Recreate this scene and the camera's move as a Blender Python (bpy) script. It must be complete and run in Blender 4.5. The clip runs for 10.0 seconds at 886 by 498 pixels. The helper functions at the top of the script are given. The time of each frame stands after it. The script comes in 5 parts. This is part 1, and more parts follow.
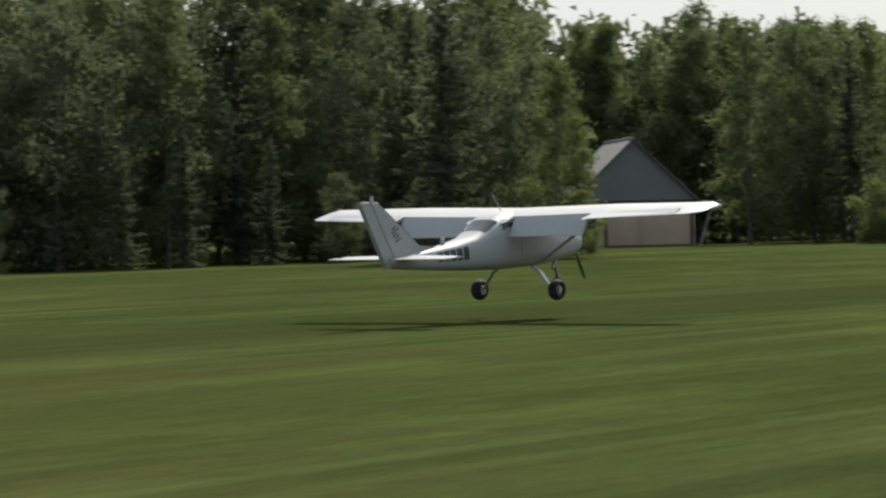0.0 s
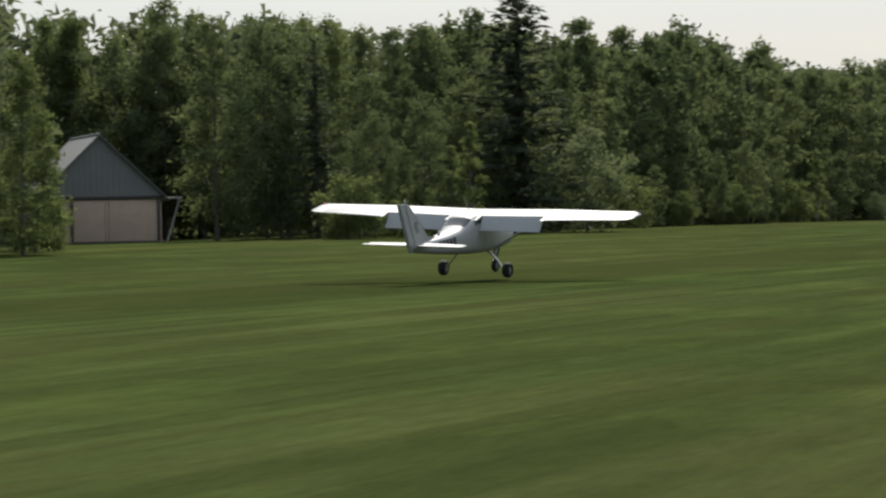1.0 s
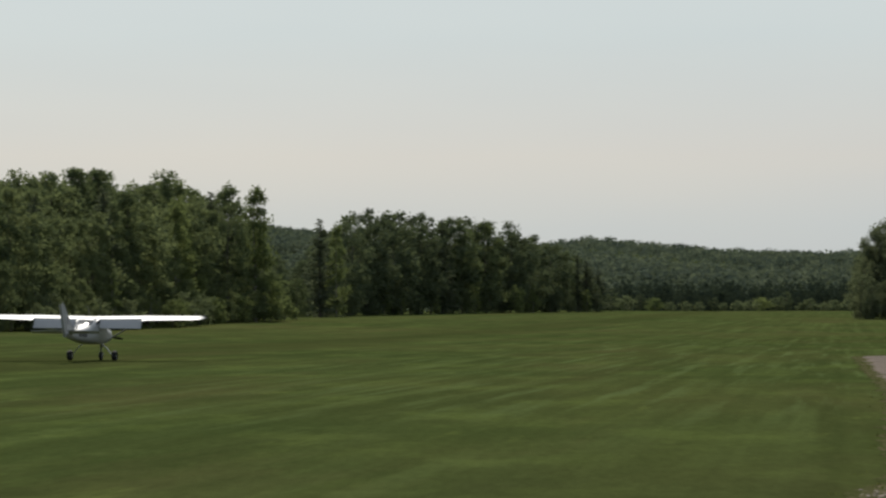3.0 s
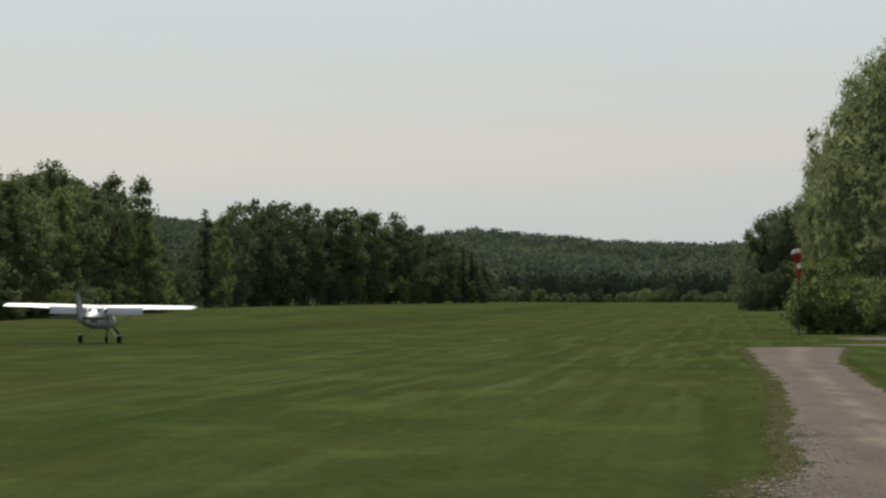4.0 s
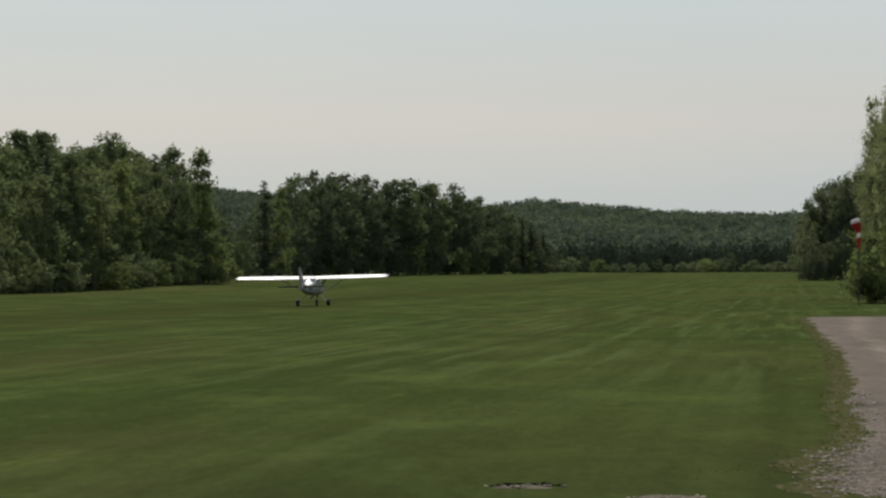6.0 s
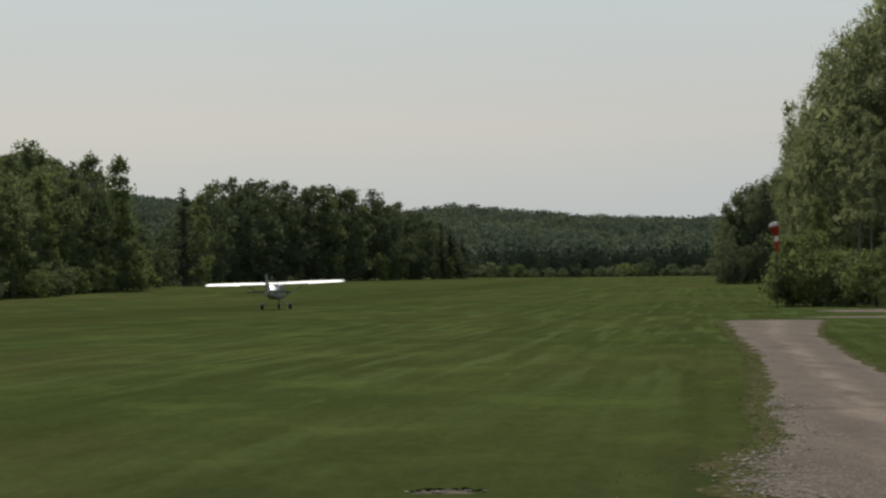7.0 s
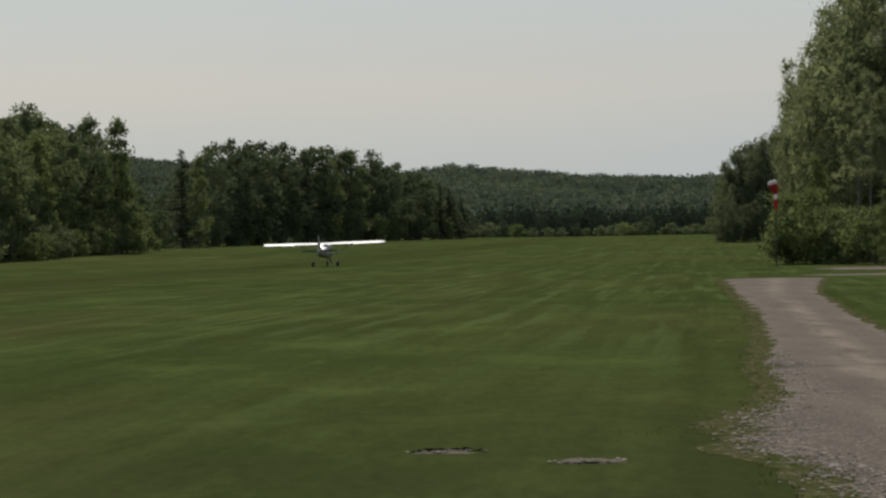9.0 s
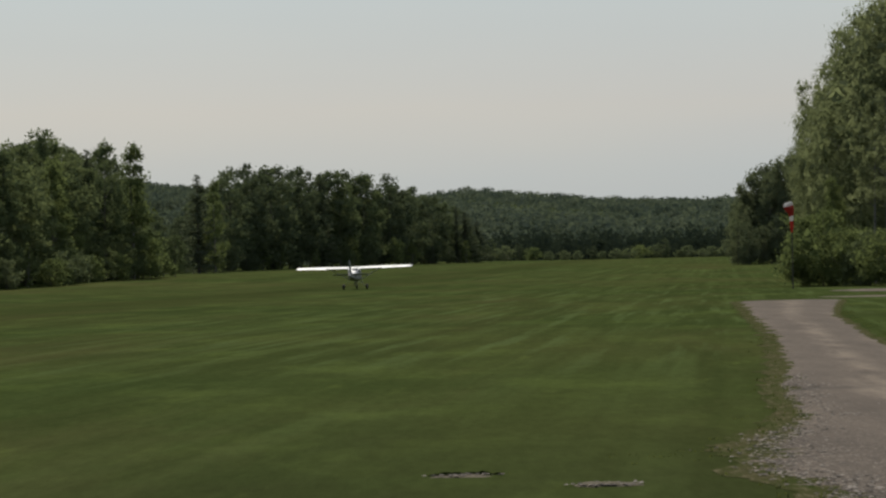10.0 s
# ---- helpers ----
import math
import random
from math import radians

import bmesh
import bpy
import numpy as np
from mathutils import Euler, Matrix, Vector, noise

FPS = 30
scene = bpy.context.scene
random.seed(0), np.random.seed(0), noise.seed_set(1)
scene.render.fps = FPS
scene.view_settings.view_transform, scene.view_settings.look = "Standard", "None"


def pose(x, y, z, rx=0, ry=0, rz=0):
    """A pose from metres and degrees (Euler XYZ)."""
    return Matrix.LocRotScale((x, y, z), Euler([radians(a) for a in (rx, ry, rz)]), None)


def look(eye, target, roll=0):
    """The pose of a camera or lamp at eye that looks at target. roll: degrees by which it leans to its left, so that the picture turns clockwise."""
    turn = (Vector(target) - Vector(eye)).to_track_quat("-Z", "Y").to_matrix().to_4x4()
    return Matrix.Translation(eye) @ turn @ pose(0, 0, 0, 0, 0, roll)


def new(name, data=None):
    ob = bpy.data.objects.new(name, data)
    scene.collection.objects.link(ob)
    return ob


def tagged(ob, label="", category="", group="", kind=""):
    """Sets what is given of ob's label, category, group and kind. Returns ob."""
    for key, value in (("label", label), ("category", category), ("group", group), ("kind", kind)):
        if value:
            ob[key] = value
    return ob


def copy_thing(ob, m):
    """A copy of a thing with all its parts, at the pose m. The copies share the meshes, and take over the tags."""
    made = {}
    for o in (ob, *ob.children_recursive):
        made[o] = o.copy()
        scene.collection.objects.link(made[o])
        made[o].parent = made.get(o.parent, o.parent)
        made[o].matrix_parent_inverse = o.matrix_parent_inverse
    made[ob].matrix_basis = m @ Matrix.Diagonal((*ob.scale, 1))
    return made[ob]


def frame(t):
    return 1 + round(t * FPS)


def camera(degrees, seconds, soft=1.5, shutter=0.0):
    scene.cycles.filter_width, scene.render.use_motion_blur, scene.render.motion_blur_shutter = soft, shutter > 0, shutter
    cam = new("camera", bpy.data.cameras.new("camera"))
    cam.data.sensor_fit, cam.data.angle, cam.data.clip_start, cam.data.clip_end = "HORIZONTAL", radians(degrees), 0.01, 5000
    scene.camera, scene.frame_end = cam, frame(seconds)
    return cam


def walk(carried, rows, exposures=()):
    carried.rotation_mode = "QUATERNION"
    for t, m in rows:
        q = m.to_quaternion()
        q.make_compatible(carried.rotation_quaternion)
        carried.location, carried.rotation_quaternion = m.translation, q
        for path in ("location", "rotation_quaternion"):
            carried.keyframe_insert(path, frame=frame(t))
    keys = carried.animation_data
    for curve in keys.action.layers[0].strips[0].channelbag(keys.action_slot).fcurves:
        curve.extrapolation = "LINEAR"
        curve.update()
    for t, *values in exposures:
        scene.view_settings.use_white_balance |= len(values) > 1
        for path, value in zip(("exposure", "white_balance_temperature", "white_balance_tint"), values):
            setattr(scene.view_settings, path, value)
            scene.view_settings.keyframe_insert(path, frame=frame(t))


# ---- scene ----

# ================= camera =================
EYE = Vector((0.0, 0.0, 2.05))


def aim(yaw, pitch, roll):
    """Pose of the hand-held camera: compass turn from +y, tilt and lean in degrees."""
    y, p = radians(yaw), radians(pitch)
    way = Vector((math.sin(y) * math.cos(p), math.cos(y) * math.cos(p), math.sin(p)))
    return look(EYE, EYE + way * 100.0, roll)


cam = camera(16.375, 10.0, soft=2.4, shutter=0.15)
AIM = [
    (0.0, -27.336, -0.422, -1.156), (0.5, -21.347, -0.564, -1.431), (1.0, -17.445, -0.695, -1.212),
    (1.5, -13.790, -0.067, -0.718), (2.0, -9.604, 1.008, -0.713), (2.5, -5.398, 1.146, -0.370),
    (3.0, -1.938, 1.191, -0.137), (3.2, -0.975, 1.175, -0.110), (4.3, 0.210, 0.777, -0.030),
    (4.5, 0.000, 0.473, 0.000), (5.0, -0.835, -0.066, -0.031), (5.2, -1.262, -0.088, -0.070),
    (6.3, -0.513, 0.605, -0.345), (6.5, -0.089, 0.590, -0.353), (7.0, 0.592, 0.572, -0.584),
    (7.5, 0.899, 0.316, -0.657), (8.0, 0.870, -0.039, -0.567), (8.5, 0.711, -0.325, -0.735),
    (9.0, 0.597, -0.167, -0.971), (9.5, 0.495, 0.110, -1.211), (10.0, 0.310, 0.280, -1.272),
]
EXPOSURE = [(0.0, 0.48), (1.0, 0.42), (1.5, 0.34), (2.0, -0.06), (2.5, 0.03), (3.0, 0.1), (4.5, 0.08), (5.2, 0.1), (6.5, -0.02), (10.0, -0.1)]
walk(cam, [(t, aim(a, b, c)) for t, a, b, c in AIM], EXPOSURE)

# ================= light =================
SUN_AZ, SUN_EL = -10.0, 44.0          # compass turn from +y, height, degrees
world = bpy.data.worlds.new("world")
scene.world = world
world.use_nodes = True
wn = world.node_tree
for n in list(wn.nodes):
    wn.nodes.remove(n)
w_out = wn.nodes.new("ShaderNodeOutputWorld")
w_bg = wn.nodes.new("ShaderNodeBackground")
w_sky = wn.nodes.new("ShaderNodeTexSky")
w_sky.sky_type = "NISHITA"
w_sky.sun_disc = False
w_sky.sun_elevation = radians(SUN_EL)
w_sky.sun_rotation = radians(SUN_AZ)
w_sky.altitude = 300
w_sky.air_density, w_sky.dust_density, w_sky.ozone_density = 1.0, 2.5, 1.0
# thin high haze that greys the blue, with soft streaks
w_tex = wn.nodes.new("ShaderNodeTexCoord")
w_map = wn.nodes.new("ShaderNodeMapping")
w_map.inputs["Scale"].default_value = (1.5, 1.5, 9.0)
w_noise = wn.nodes.new("ShaderNodeTexNoise")
w_noise.inputs["Scale"].default_value = 2.0
w_noise.inputs["Detail"].default_value = 3.0
w_ramp = wn.nodes.new("ShaderNodeMapRange")
w_ramp.inputs["From Min"].default_value, w_ramp.inputs["From Max"].default_value = 0.3, 0.7
w_ramp.inputs["To Min"].default_value, w_ramp.inputs["To Max"].default_value = 0.72, 0.86
w_hsv = wn.nodes.new("ShaderNodeMix")
w_hsv.data_type = "RGBA"
w_tint = wn.nodes.new("ShaderNodeValToRGB")
w_tint.color_ramp.elements[0].position, w_tint.color_ramp.elements[0].color = 0.028, (0.565, 0.648, 0.70, 1.0)
w_tint.color_ramp.elements[1].position, w_tint.color_ramp.elements[1].color = 0.090, (0.635, 0.712, 0.73, 1.0)
e = w_tint.color_ramp.elements.new(0.050)
e.color = (0.664, 0.668, 0.660, 1.0)
w_sep0 = wn.nodes.new("ShaderNodeSeparateXYZ")
w_ten = wn.nodes.new("ShaderNodeVectorMath")
w_ten.operation = "SCALE"
w_ten.inputs["Scale"].default_value = 10.0
wn.links.new(w_tex.outputs["Generated"], w_sep0.inputs[0])
wn.links.new(w_sep0.outputs["Z"], w_tint.inputs["Fac"])
wn.links.new(w_tint.outputs["Color"], w_ten.inputs[0])
wn.links.new(w_ten.outputs["Vector"], w_hsv.inputs["B"])
wn.links.new(w_tex.outputs["Generated"], w_map.inputs["Vector"])
wn.links.new(w_map.outputs["Vector"], w_noise.inputs["Vector"])
wn.links.new(w_noise.outputs["Fac"], w_ramp.inputs["Value"])
wn.links.new(w_sky.outputs["Color"], w_hsv.inputs["A"])
w_sep = wn.nodes.new("ShaderNodeSeparateXYZ")
w_lift = wn.nodes.new("ShaderNodeMapRange")
w_lift.inputs["From Min"].default_value, w_lift.inputs["From Max"].default_value = 0.08, 0.9
w_lift.inputs["To Min"].default_value, w_lift.inputs["To Max"].default_value = 1.0, 1.55
w_mul = wn.nodes.new("ShaderNodeVectorMath")
w_mul.operation = "SCALE"
wn.links.new(w_tex.outputs["Generated"], w_sep.inputs[0])
wn.links.new(w_sep.outputs["Z"], w_lift.inputs["Value"])
wn.links.new(w_hsv.outputs["Result"], w_mul.inputs[0])
w_dot = wn.nodes.new("ShaderNodeVectorMath")
w_dot.operation = "DOT_PRODUCT"
w_dot.inputs[1].default_value = (math.sin(radians(SUN_AZ)), math.cos(radians(SUN_AZ)), 0.0)
w_side = wn.nodes.new("ShaderNodeMapRange")
w_side.inputs["From Min"].default_value, w_side.inputs["From Max"].default_value = -0.5, 0.75
w_side.inputs["To Min"].default_value, w_side.inputs["To Max"].default_value = 0.42, 1.0
w_both = wn.nodes.new("ShaderNodeMath")
w_both.operation = "MULTIPLY"
wn.links.new(w_tex.outputs["Generated"], w_dot.inputs[0])
wn.links.new(w_dot.outputs["Value"], w_side.inputs["Value"])
wn.links.new(w_ramp.outputs["Result"], w_both.inputs[0])
wn.links.new(w_side.outputs["Result"], w_both.inputs[1])
wn.links.new(w_both.outputs[0], w_hsv.inputs["Factor"])
w_away = wn.nodes.new("ShaderNodeMapRange")
w_away.inputs["From Min"].default_value, w_away.inputs["From Max"].default_value = -0.7, 0.4
w_away.inputs["To Min"].default_value, w_away.inputs["To Max"].default_value = 1.0, 1.0
w_scale = wn.nodes.new("ShaderNodeMath")
w_scale.operation = "MULTIPLY"
wn.links.new(w_dot.outputs["Value"], w_away.inputs["Value"])
wn.links.new(w_lift.outputs["Result"], w_scale.inputs[0])
wn.links.new(w_away.outputs["Result"], w_scale.inputs[1])
wn.links.new(w_scale.outputs[0], w_mul.inputs["Scale"])
wn.links.new(w_mul.outputs["Vector"], w_bg.inputs["Color"])
w_bg.inputs["Strength"].default_value = 0.082
wn.links.new(w_bg.outputs["Background"], w_out.inputs["Surface"])

sun_data = bpy.data.lights.new("sun", "SUN")
sun_data.energy, sun_data.angle, sun_data.color = 4.3, radians(0.8), (1.0, 0.95, 0.86)
sun = new("sun", sun_data)
sun.matrix_world = look((math.sin(radians(SUN_AZ)) * 50, math.cos(radians(SUN_AZ)) * 50, math.tan(radians(SUN_EL)) * 50), (0, 0, 0))

# ================= materials =================


def material(name):
    m = bpy.data.materials.new(name)
    m.use_nodes = True
    nt = m.node_tree
    return m, nt, nt.nodes["Principled BSDF"]


def add(nt, kind, **values):
    n = nt.nodes.new(kind)
    for k, v in values.items():
        if k in n.inputs:
            n.inputs[k].default_value = v
    return n


def noise_node(nt, vec, scale, detail=4.0, rough=0.55):
    n = add(nt, "ShaderNodeTexNoise", Scale=scale, Detail=detail, Roughness=rough)
    if vec is not None:
        nt.links.new(vec, n.inputs["Vector"])
    return n.outputs["Fac"]


def spread(nt, fac, lo, hi, a=0.0, b=1.0):
    n = add(nt, "ShaderNodeMapRange")
    n.inputs["From Min"].default_value, n.inputs["From Max"].default_value = lo, hi
    n.inputs["To Min"].default_value, n.inputs["To Max"].default_value = a, b
    nt.links.new(fac, n.inputs["Value"])
    return n.outputs["Result"]


def blend(nt, fac, a, b, mode="MIX"):
    n = nt.nodes.new("ShaderNodeMix")
    n.data_type, n.blend_type = "RGBA", mode
    for key, v in (("Factor", fac), ("A", a), ("B", b)):
        if hasattr(v, "is_linked"):
            nt.links.new(v, n.inputs[key])
        else:
            n.inputs[key].default_value = v if key == "Factor" else (*v, 1.0)
    return n.outputs["Result"]


def maths(nt, op, a, b=0.0):
    n = nt.nodes.new("ShaderNodeMath")
    n.operation = op
    for i, v in enumerate((a, b)):
        if hasattr(v, "is_linked"):
            nt.links.new(v, n.inputs[i])
        else:
            n.inputs[i].default_value = v
    return n.outputs[0]


def bump(nt, bsdf, height, strength, distance):
    n = add(nt, "ShaderNodeBump", Strength=strength, Distance=distance)
    nt.links.new(height, n.inputs["Height"])
    nt.links.new(n.outputs["Normal"], bsdf.inputs["Normal"])


def position(nt):
    return nt.nodes.new("ShaderNodeNewGeometry").outputs["Position"]


def mapped(nt, vec, scale=(1, 1, 1), turn=0.0):
    n = nt.nodes.new("ShaderNodeMapping")
    n.inputs["Rotation"].default_value = (0, 0, radians(turn))
    n.inputs["Scale"].default_value = scale
    nt.links.new(vec, n.inputs["Vector"])
    return n.outputs["Vector"]


RUN = 5.5                            # compass heading of the strip, degrees


def grass_material():
    m, nt, b = material("mown_grass")
    pos = position(nt)
    lane = mapped(nt, pos, (1, 1, 1), RUN)            # x: across the strip, y: along it
    sep = nt.nodes.new("ShaderNodeSeparateXYZ")
    nt.links.new(lane, sep.inputs[0])
    stripes = noise_node(nt, mapped(nt, lane, (0.36, 0.007, 1)), 1.0, 4.0, 0.6)
    fine = noise_node(nt, mapped(nt, lane, (1.1, 0.016, 1)), 1.0, 4.0, 0.6)
    broad = noise_node(nt, mapped(nt, pos, (0.035, 0.02, 1)), 1.0, 3.0, 0.5)
    patch = noise_node(nt, mapped(nt, pos, (0.5, 0.16, 1)), 1.0, 6.0, 0.7)
    grain = noise_node(nt, mapped(nt, pos, (5.5, 1.1, 5)), 1.0, 6.0, 0.75)
    c = blend(nt, spread(nt, stripes, 0.28, 0.72), GRASS_DARK, GRASS_MID)
    c = blend(nt, spread(nt, fine, 0.50, 0.80, 0.0, 0.28), c, GRASS_LIGHT)
    c = blend(nt, spread(nt, patch, 0.55, 0.75, 0.0, 0.45), c, GRASS_LIGHT)
    c = blend(nt, spread(nt, patch, 0.30, 0.45, 0.35, 0.0), c, GRASS_DARK)
    c = blend(nt, spread(nt, broad, 0.42, 0.68, 0.0, 0.45), c, GRASS_DRY)
    streak = noise_node(nt, mapped(nt, lane, (0.62, 0.034, 1)), 1.0, 5.0, 0.65)
    c = blend(nt, spread(nt, streak, 0.52, 0.76, 0.0, 0.32), c, GRASS_LIGHT)
    blotch = noise_node(nt, mapped(nt, pos, (0.30, 0.11, 1)), 1.0, 5.0, 0.62)
    c = blend(nt, spread(nt, blotch, 0.50, 0.70, 0.0, 0.42), c, (0.094, 0.122, 0.032))
    c = blend(nt, spread(nt, blotch, 0.30, 0.48, 0.38, 0.0), c, GRASS_DARK)
    gate = noise_node(nt, mapped(nt, lane, (0.10, 0.030, 1)), 1.0, 3.0, 0.6)
    swath = noise_node(nt, mapped(nt, lane, (1.15, 0.010, 1)), 1.0, 2.0, 0.5)
    c = blend(nt, maths(nt, "MULTIPLY", spread(nt, swath, 0.50, 0.62, 0.0, 0.5), spread(nt, gate, 0.45, 0.62)), c, GRASS_LIGHT)
    c = blend(nt, maths(nt, "MULTIPLY", spread(nt, swath, 0.36, 0.46, 0.35, 0.0), spread(nt, gate, 0.40, 0.60)), c, GRASS_DARK)
    # short lighter cuts left by the mower down the middle of the strip
    dash = noise_node(nt, mapped(nt, lane, (1.5, 0.055, 1)), 1.0, 3.0, 0.55)
    mown = maths(nt, "MULTIPLY", spread(nt, sep.outputs["Y"], 45.0, 75.0), spread(nt, sep.outputs["X"], -30.0, -14.0))
    mown = maths(nt, "MULTIPLY", mown, spread(nt, sep.outputs["Y"], 190.0, 260.0, 1.0, 0.3))
    c = blend(nt, maths(nt, "MULTIPLY", mown, spread(nt, dash, 0.53, 0.68, 0.0, 0.48)), c, (0.086, 0.114, 0.042))
    c = blend(nt, maths(nt, "MULTIPLY", mown, spread(nt, dash, 0.32, 0.45, 0.3, 0.0)), c, GRASS_DARK)
    brown = noise_node(nt, mapped(nt, lane, (0.13, 0.022, 1)), 1.0, 5.0, 0.65)
    c = blend(nt, spread(nt, brown, 0.52, 0.70, 0.0, 0.5), c, (0.070, 0.062, 0.026))
    clump = noise_node(nt, mapped(nt, lane, (1.0, 0.13, 1)), 1.0, 5.0, 0.7)
    c = blend(nt, spread(nt, clump, 0.60, 0.78, 0.0, 0.38), c, (0.122, 0.146, 0.038))
    c = blend(nt, spread(nt, clump, 0.26, 0.42, 0.3, 0.0), c, (0.026, 0.036, 0.011))
    # the worn band along the landing line
    off = maths(nt, "ABSOLUTE", maths(nt, "ADD", sep.outputs["X"], 37.0))
    wob = maths(nt, "MULTIPLY", maths(nt, "SUBTRACT", stripes, 0.5), 6.0)
    worn = spread(nt, maths(nt, "ADD", off, wob), 2.0, 7.0, 0.55, 0.0)
    c = blend(nt, worn, c, (0.036, 0.042, 0.014))
    # browner worn grass beside the track, painted darker for its missing backlit sheen
    near_dim = maths(nt, "MULTIPLY", spread(nt, sep.outputs["X"], -13.0, -4.0, 0.0, 0.75), spread(nt, sep.outputs["Y"], 24.0, 44.0, 1.0, 0.0))
    c = blend(nt, maths(nt, "MULTIPLY", near_dim, spread(nt, patch, 0.25, 0.6, 1.0, 0.4)), c, (0.038, 0.039, 0.017))
    # taller unmown grass along the long wood
    edge = spread(nt, maths(nt, "ABSOLUTE", maths(nt, "ADD", sep.outputs["X"], 74.5)), 0.5, 2.5, 0.5, 0.0)
    c = blend(nt, edge, c, (0.085, 0.088, 0.028))
    c = blend(nt, spread(nt, grain, 0.3, 0.7, 0.0, 1.0), blend(nt, 0.26, c, (0.0, 0.0, 0.0)), c)
    nt.links.new(c, b.inputs["Base Color"])
    b.inputs["Roughness"].default_value = 0.9
    b.inputs["Specular IOR Level"].default_value = 0.0
    bump(nt, b, grain, 0.6, 0.05)
    return m


GRASS_DARK, GRASS_MID, GRASS_LIGHT, GRASS_DRY = (0.032, 0.043, 0.0135), (0.045, 0.061, 0.018), (0.078, 0.101, 0.033), (0.075, 0.071, 0.026)


def leaf_material(name, dark, light, glow=0.45, grain=0.5, stain=0.3, stands=0.0):
    m, nt, b = material(name)
    geo = nt.nodes.new("ShaderNodeNewGeometry")
    info = nt.nodes.new("ShaderNodeObjectInfo")
    mixed = maths(nt, "ADD", maths(nt, "MULTIPLY", geo.outputs["Random Per Island"], 0.18), maths(nt, "MULTIPLY", info.outputs["Random"], 0.82))
    c = blend(nt, mixed, dark, light)
    big = noise_node(nt, geo.outputs["Position"], grain, 3.0)
    c = blend(nt, spread(nt, big, 0.35, 0.65, stain, 0.0), c, dark)
    if stands:
        crowns = noise_node(nt, geo.outputs["Position"], stands, 3.0)
        c = blend(nt, spread(nt, crowns, 0.50, 0.66, 0.0, 0.55), c, light)
        c = blend(nt, spread(nt, crowns, 0.34, 0.48, 0.5, 0.0), c, dark)
    nt.links.new(c, b.inputs["Base Color"])
    b.inputs["Roughness"].default_value = 0.75
    b.inputs["Specular IOR Level"].default_value = 0.0
    tr = nt.nodes.new("ShaderNodeBsdfTranslucent")
    nt.links.new(blend(nt, 0.5, c, blend(nt, 1.0, c, (1.0, 1.0, 0.6), "MULTIPLY")), tr.inputs["Color"])
    mix = nt.nodes.new("ShaderNodeMixShader")
    mix.inputs[0].default_value = glow
    nt.links.new(b.outputs[0], mix.inputs[1])
    nt.links.new(tr.outputs[0], mix.inputs[2])
    nt.links.new(mix.outputs[0], nt.nodes["Material Output"].inputs["Surface"])
    return m


def plain(name, colour, rough=0.6, metal=0.0, vary=0.15, scale=6.0, relief=0.0, coat=0.0):
    m, nt, b = material(name)
    co = nt.nodes.new("ShaderNodeTexCoord").outputs["Object"]
    n1 = noise_node(nt, co, scale, 5.0)
    n2 = noise_node(nt, co, scale * 7, 4.0)
    dark = tuple(v * (1 - vary * 2) for v in colour)
    c = blend(nt, spread(nt, n1, 0.35, 0.62, 0.45, 0.0), colour, dark)
    c = blend(nt, spread(nt, n2, 0.35, 0.65, 0.25, 0.0), c, dark)
    nt.links.new(c, b.inputs["Base Color"])
    nt.links.new(spread(nt, n1, 0.3, 0.7, rough * 0.85, min(1.0, rough * 1.2)), b.inputs["Roughness"])
    b.inputs["Metallic"].default_value = metal
    b.inputs["Coat Weight"].default_value = coat
    if relief:
        bump(nt, b, n2, 0.5, relief)
    return m


M_GRASS = grass_material()
M_LEAF = leaf_material("broad_leaves", (0.082, 0.104, 0.054), (0.172, 0.197, 0.096), 0.46)
M_BIRCH = leaf_material("young_birch_leaves", (0.090, 0.114, 0.050), (0.172, 0.200, 0.082), 0.52)
M_NEEDLE = leaf_material("spruce_needles", (0.088, 0.102, 0.070), (0.120, 0.138, 0.088), 0.5)
M_WILLOW = leaf_material("willow_leaves", (0.100, 0.122, 0.066), (0.165, 0.188, 0.105), 0.48)
# bluer than the nearer leaves: distance haze put into the base colours
M_HAZY_HILL = leaf_material("hill_forest", (0.050, 0.068, 0.056), (0.160, 0.182, 0.126), 0.4, 0.016, 0.6, 0.04)
M_BELT = leaf_material("far_spruce_needles", (0.028, 0.038, 0.028), (0.045, 0.057, 0.038), 0.3, 0.03, 0.5)
M_DEEP = leaf_material("deep_wood_leaves", (0.098, 0.115, 0.070), (0.135, 0.154, 0.088), 0.46)
M_HEDGE = leaf_material("dense_dark_leaves", (0.068, 0.083, 0.050), (0.110, 0.132, 0.072), 0.38)
M_TALL = leaf_material("aspen_leaves", (0.148, 0.168, 0.092), (0.205, 0.226, 0.128), 0.56)
M_BARK = plain("grey_bark", (0.10, 0.085, 0.065), 0.9, vary=0.3, scale=5.0, relief=0.02)
M_PALEBARK = plain("birch_bark", (0.20, 0.185, 0.16), 0.8, vary=0.3, scale=4.0, relief=0.01)
M_PAINT = plain("white_aircraft_paint", (0.325, 0.318, 0.315), 0.5, vary=0.07, scale=1.2, coat=0.1)
# grey put on the wing strut for the shade it hangs in
M_SHADE = plain("shaded_strut_grey", (0.36, 0.37, 0.39), 0.4, vary=0.05, scale=1.5)
M_GLASS = plain("tinted_window", (0.03, 0.035, 0.04), 0.08, vary=0.05, scale=2.0)
M_RUBBER = plain("black_rubber", (0.018, 0.018, 0.019), 0.85, vary=0.2, scale=14.0)
M_STEEL = plain("worn_steel", (0.35, 0.35, 0.35), 0.4, metal=0.8, vary=0.15, scale=10.0)
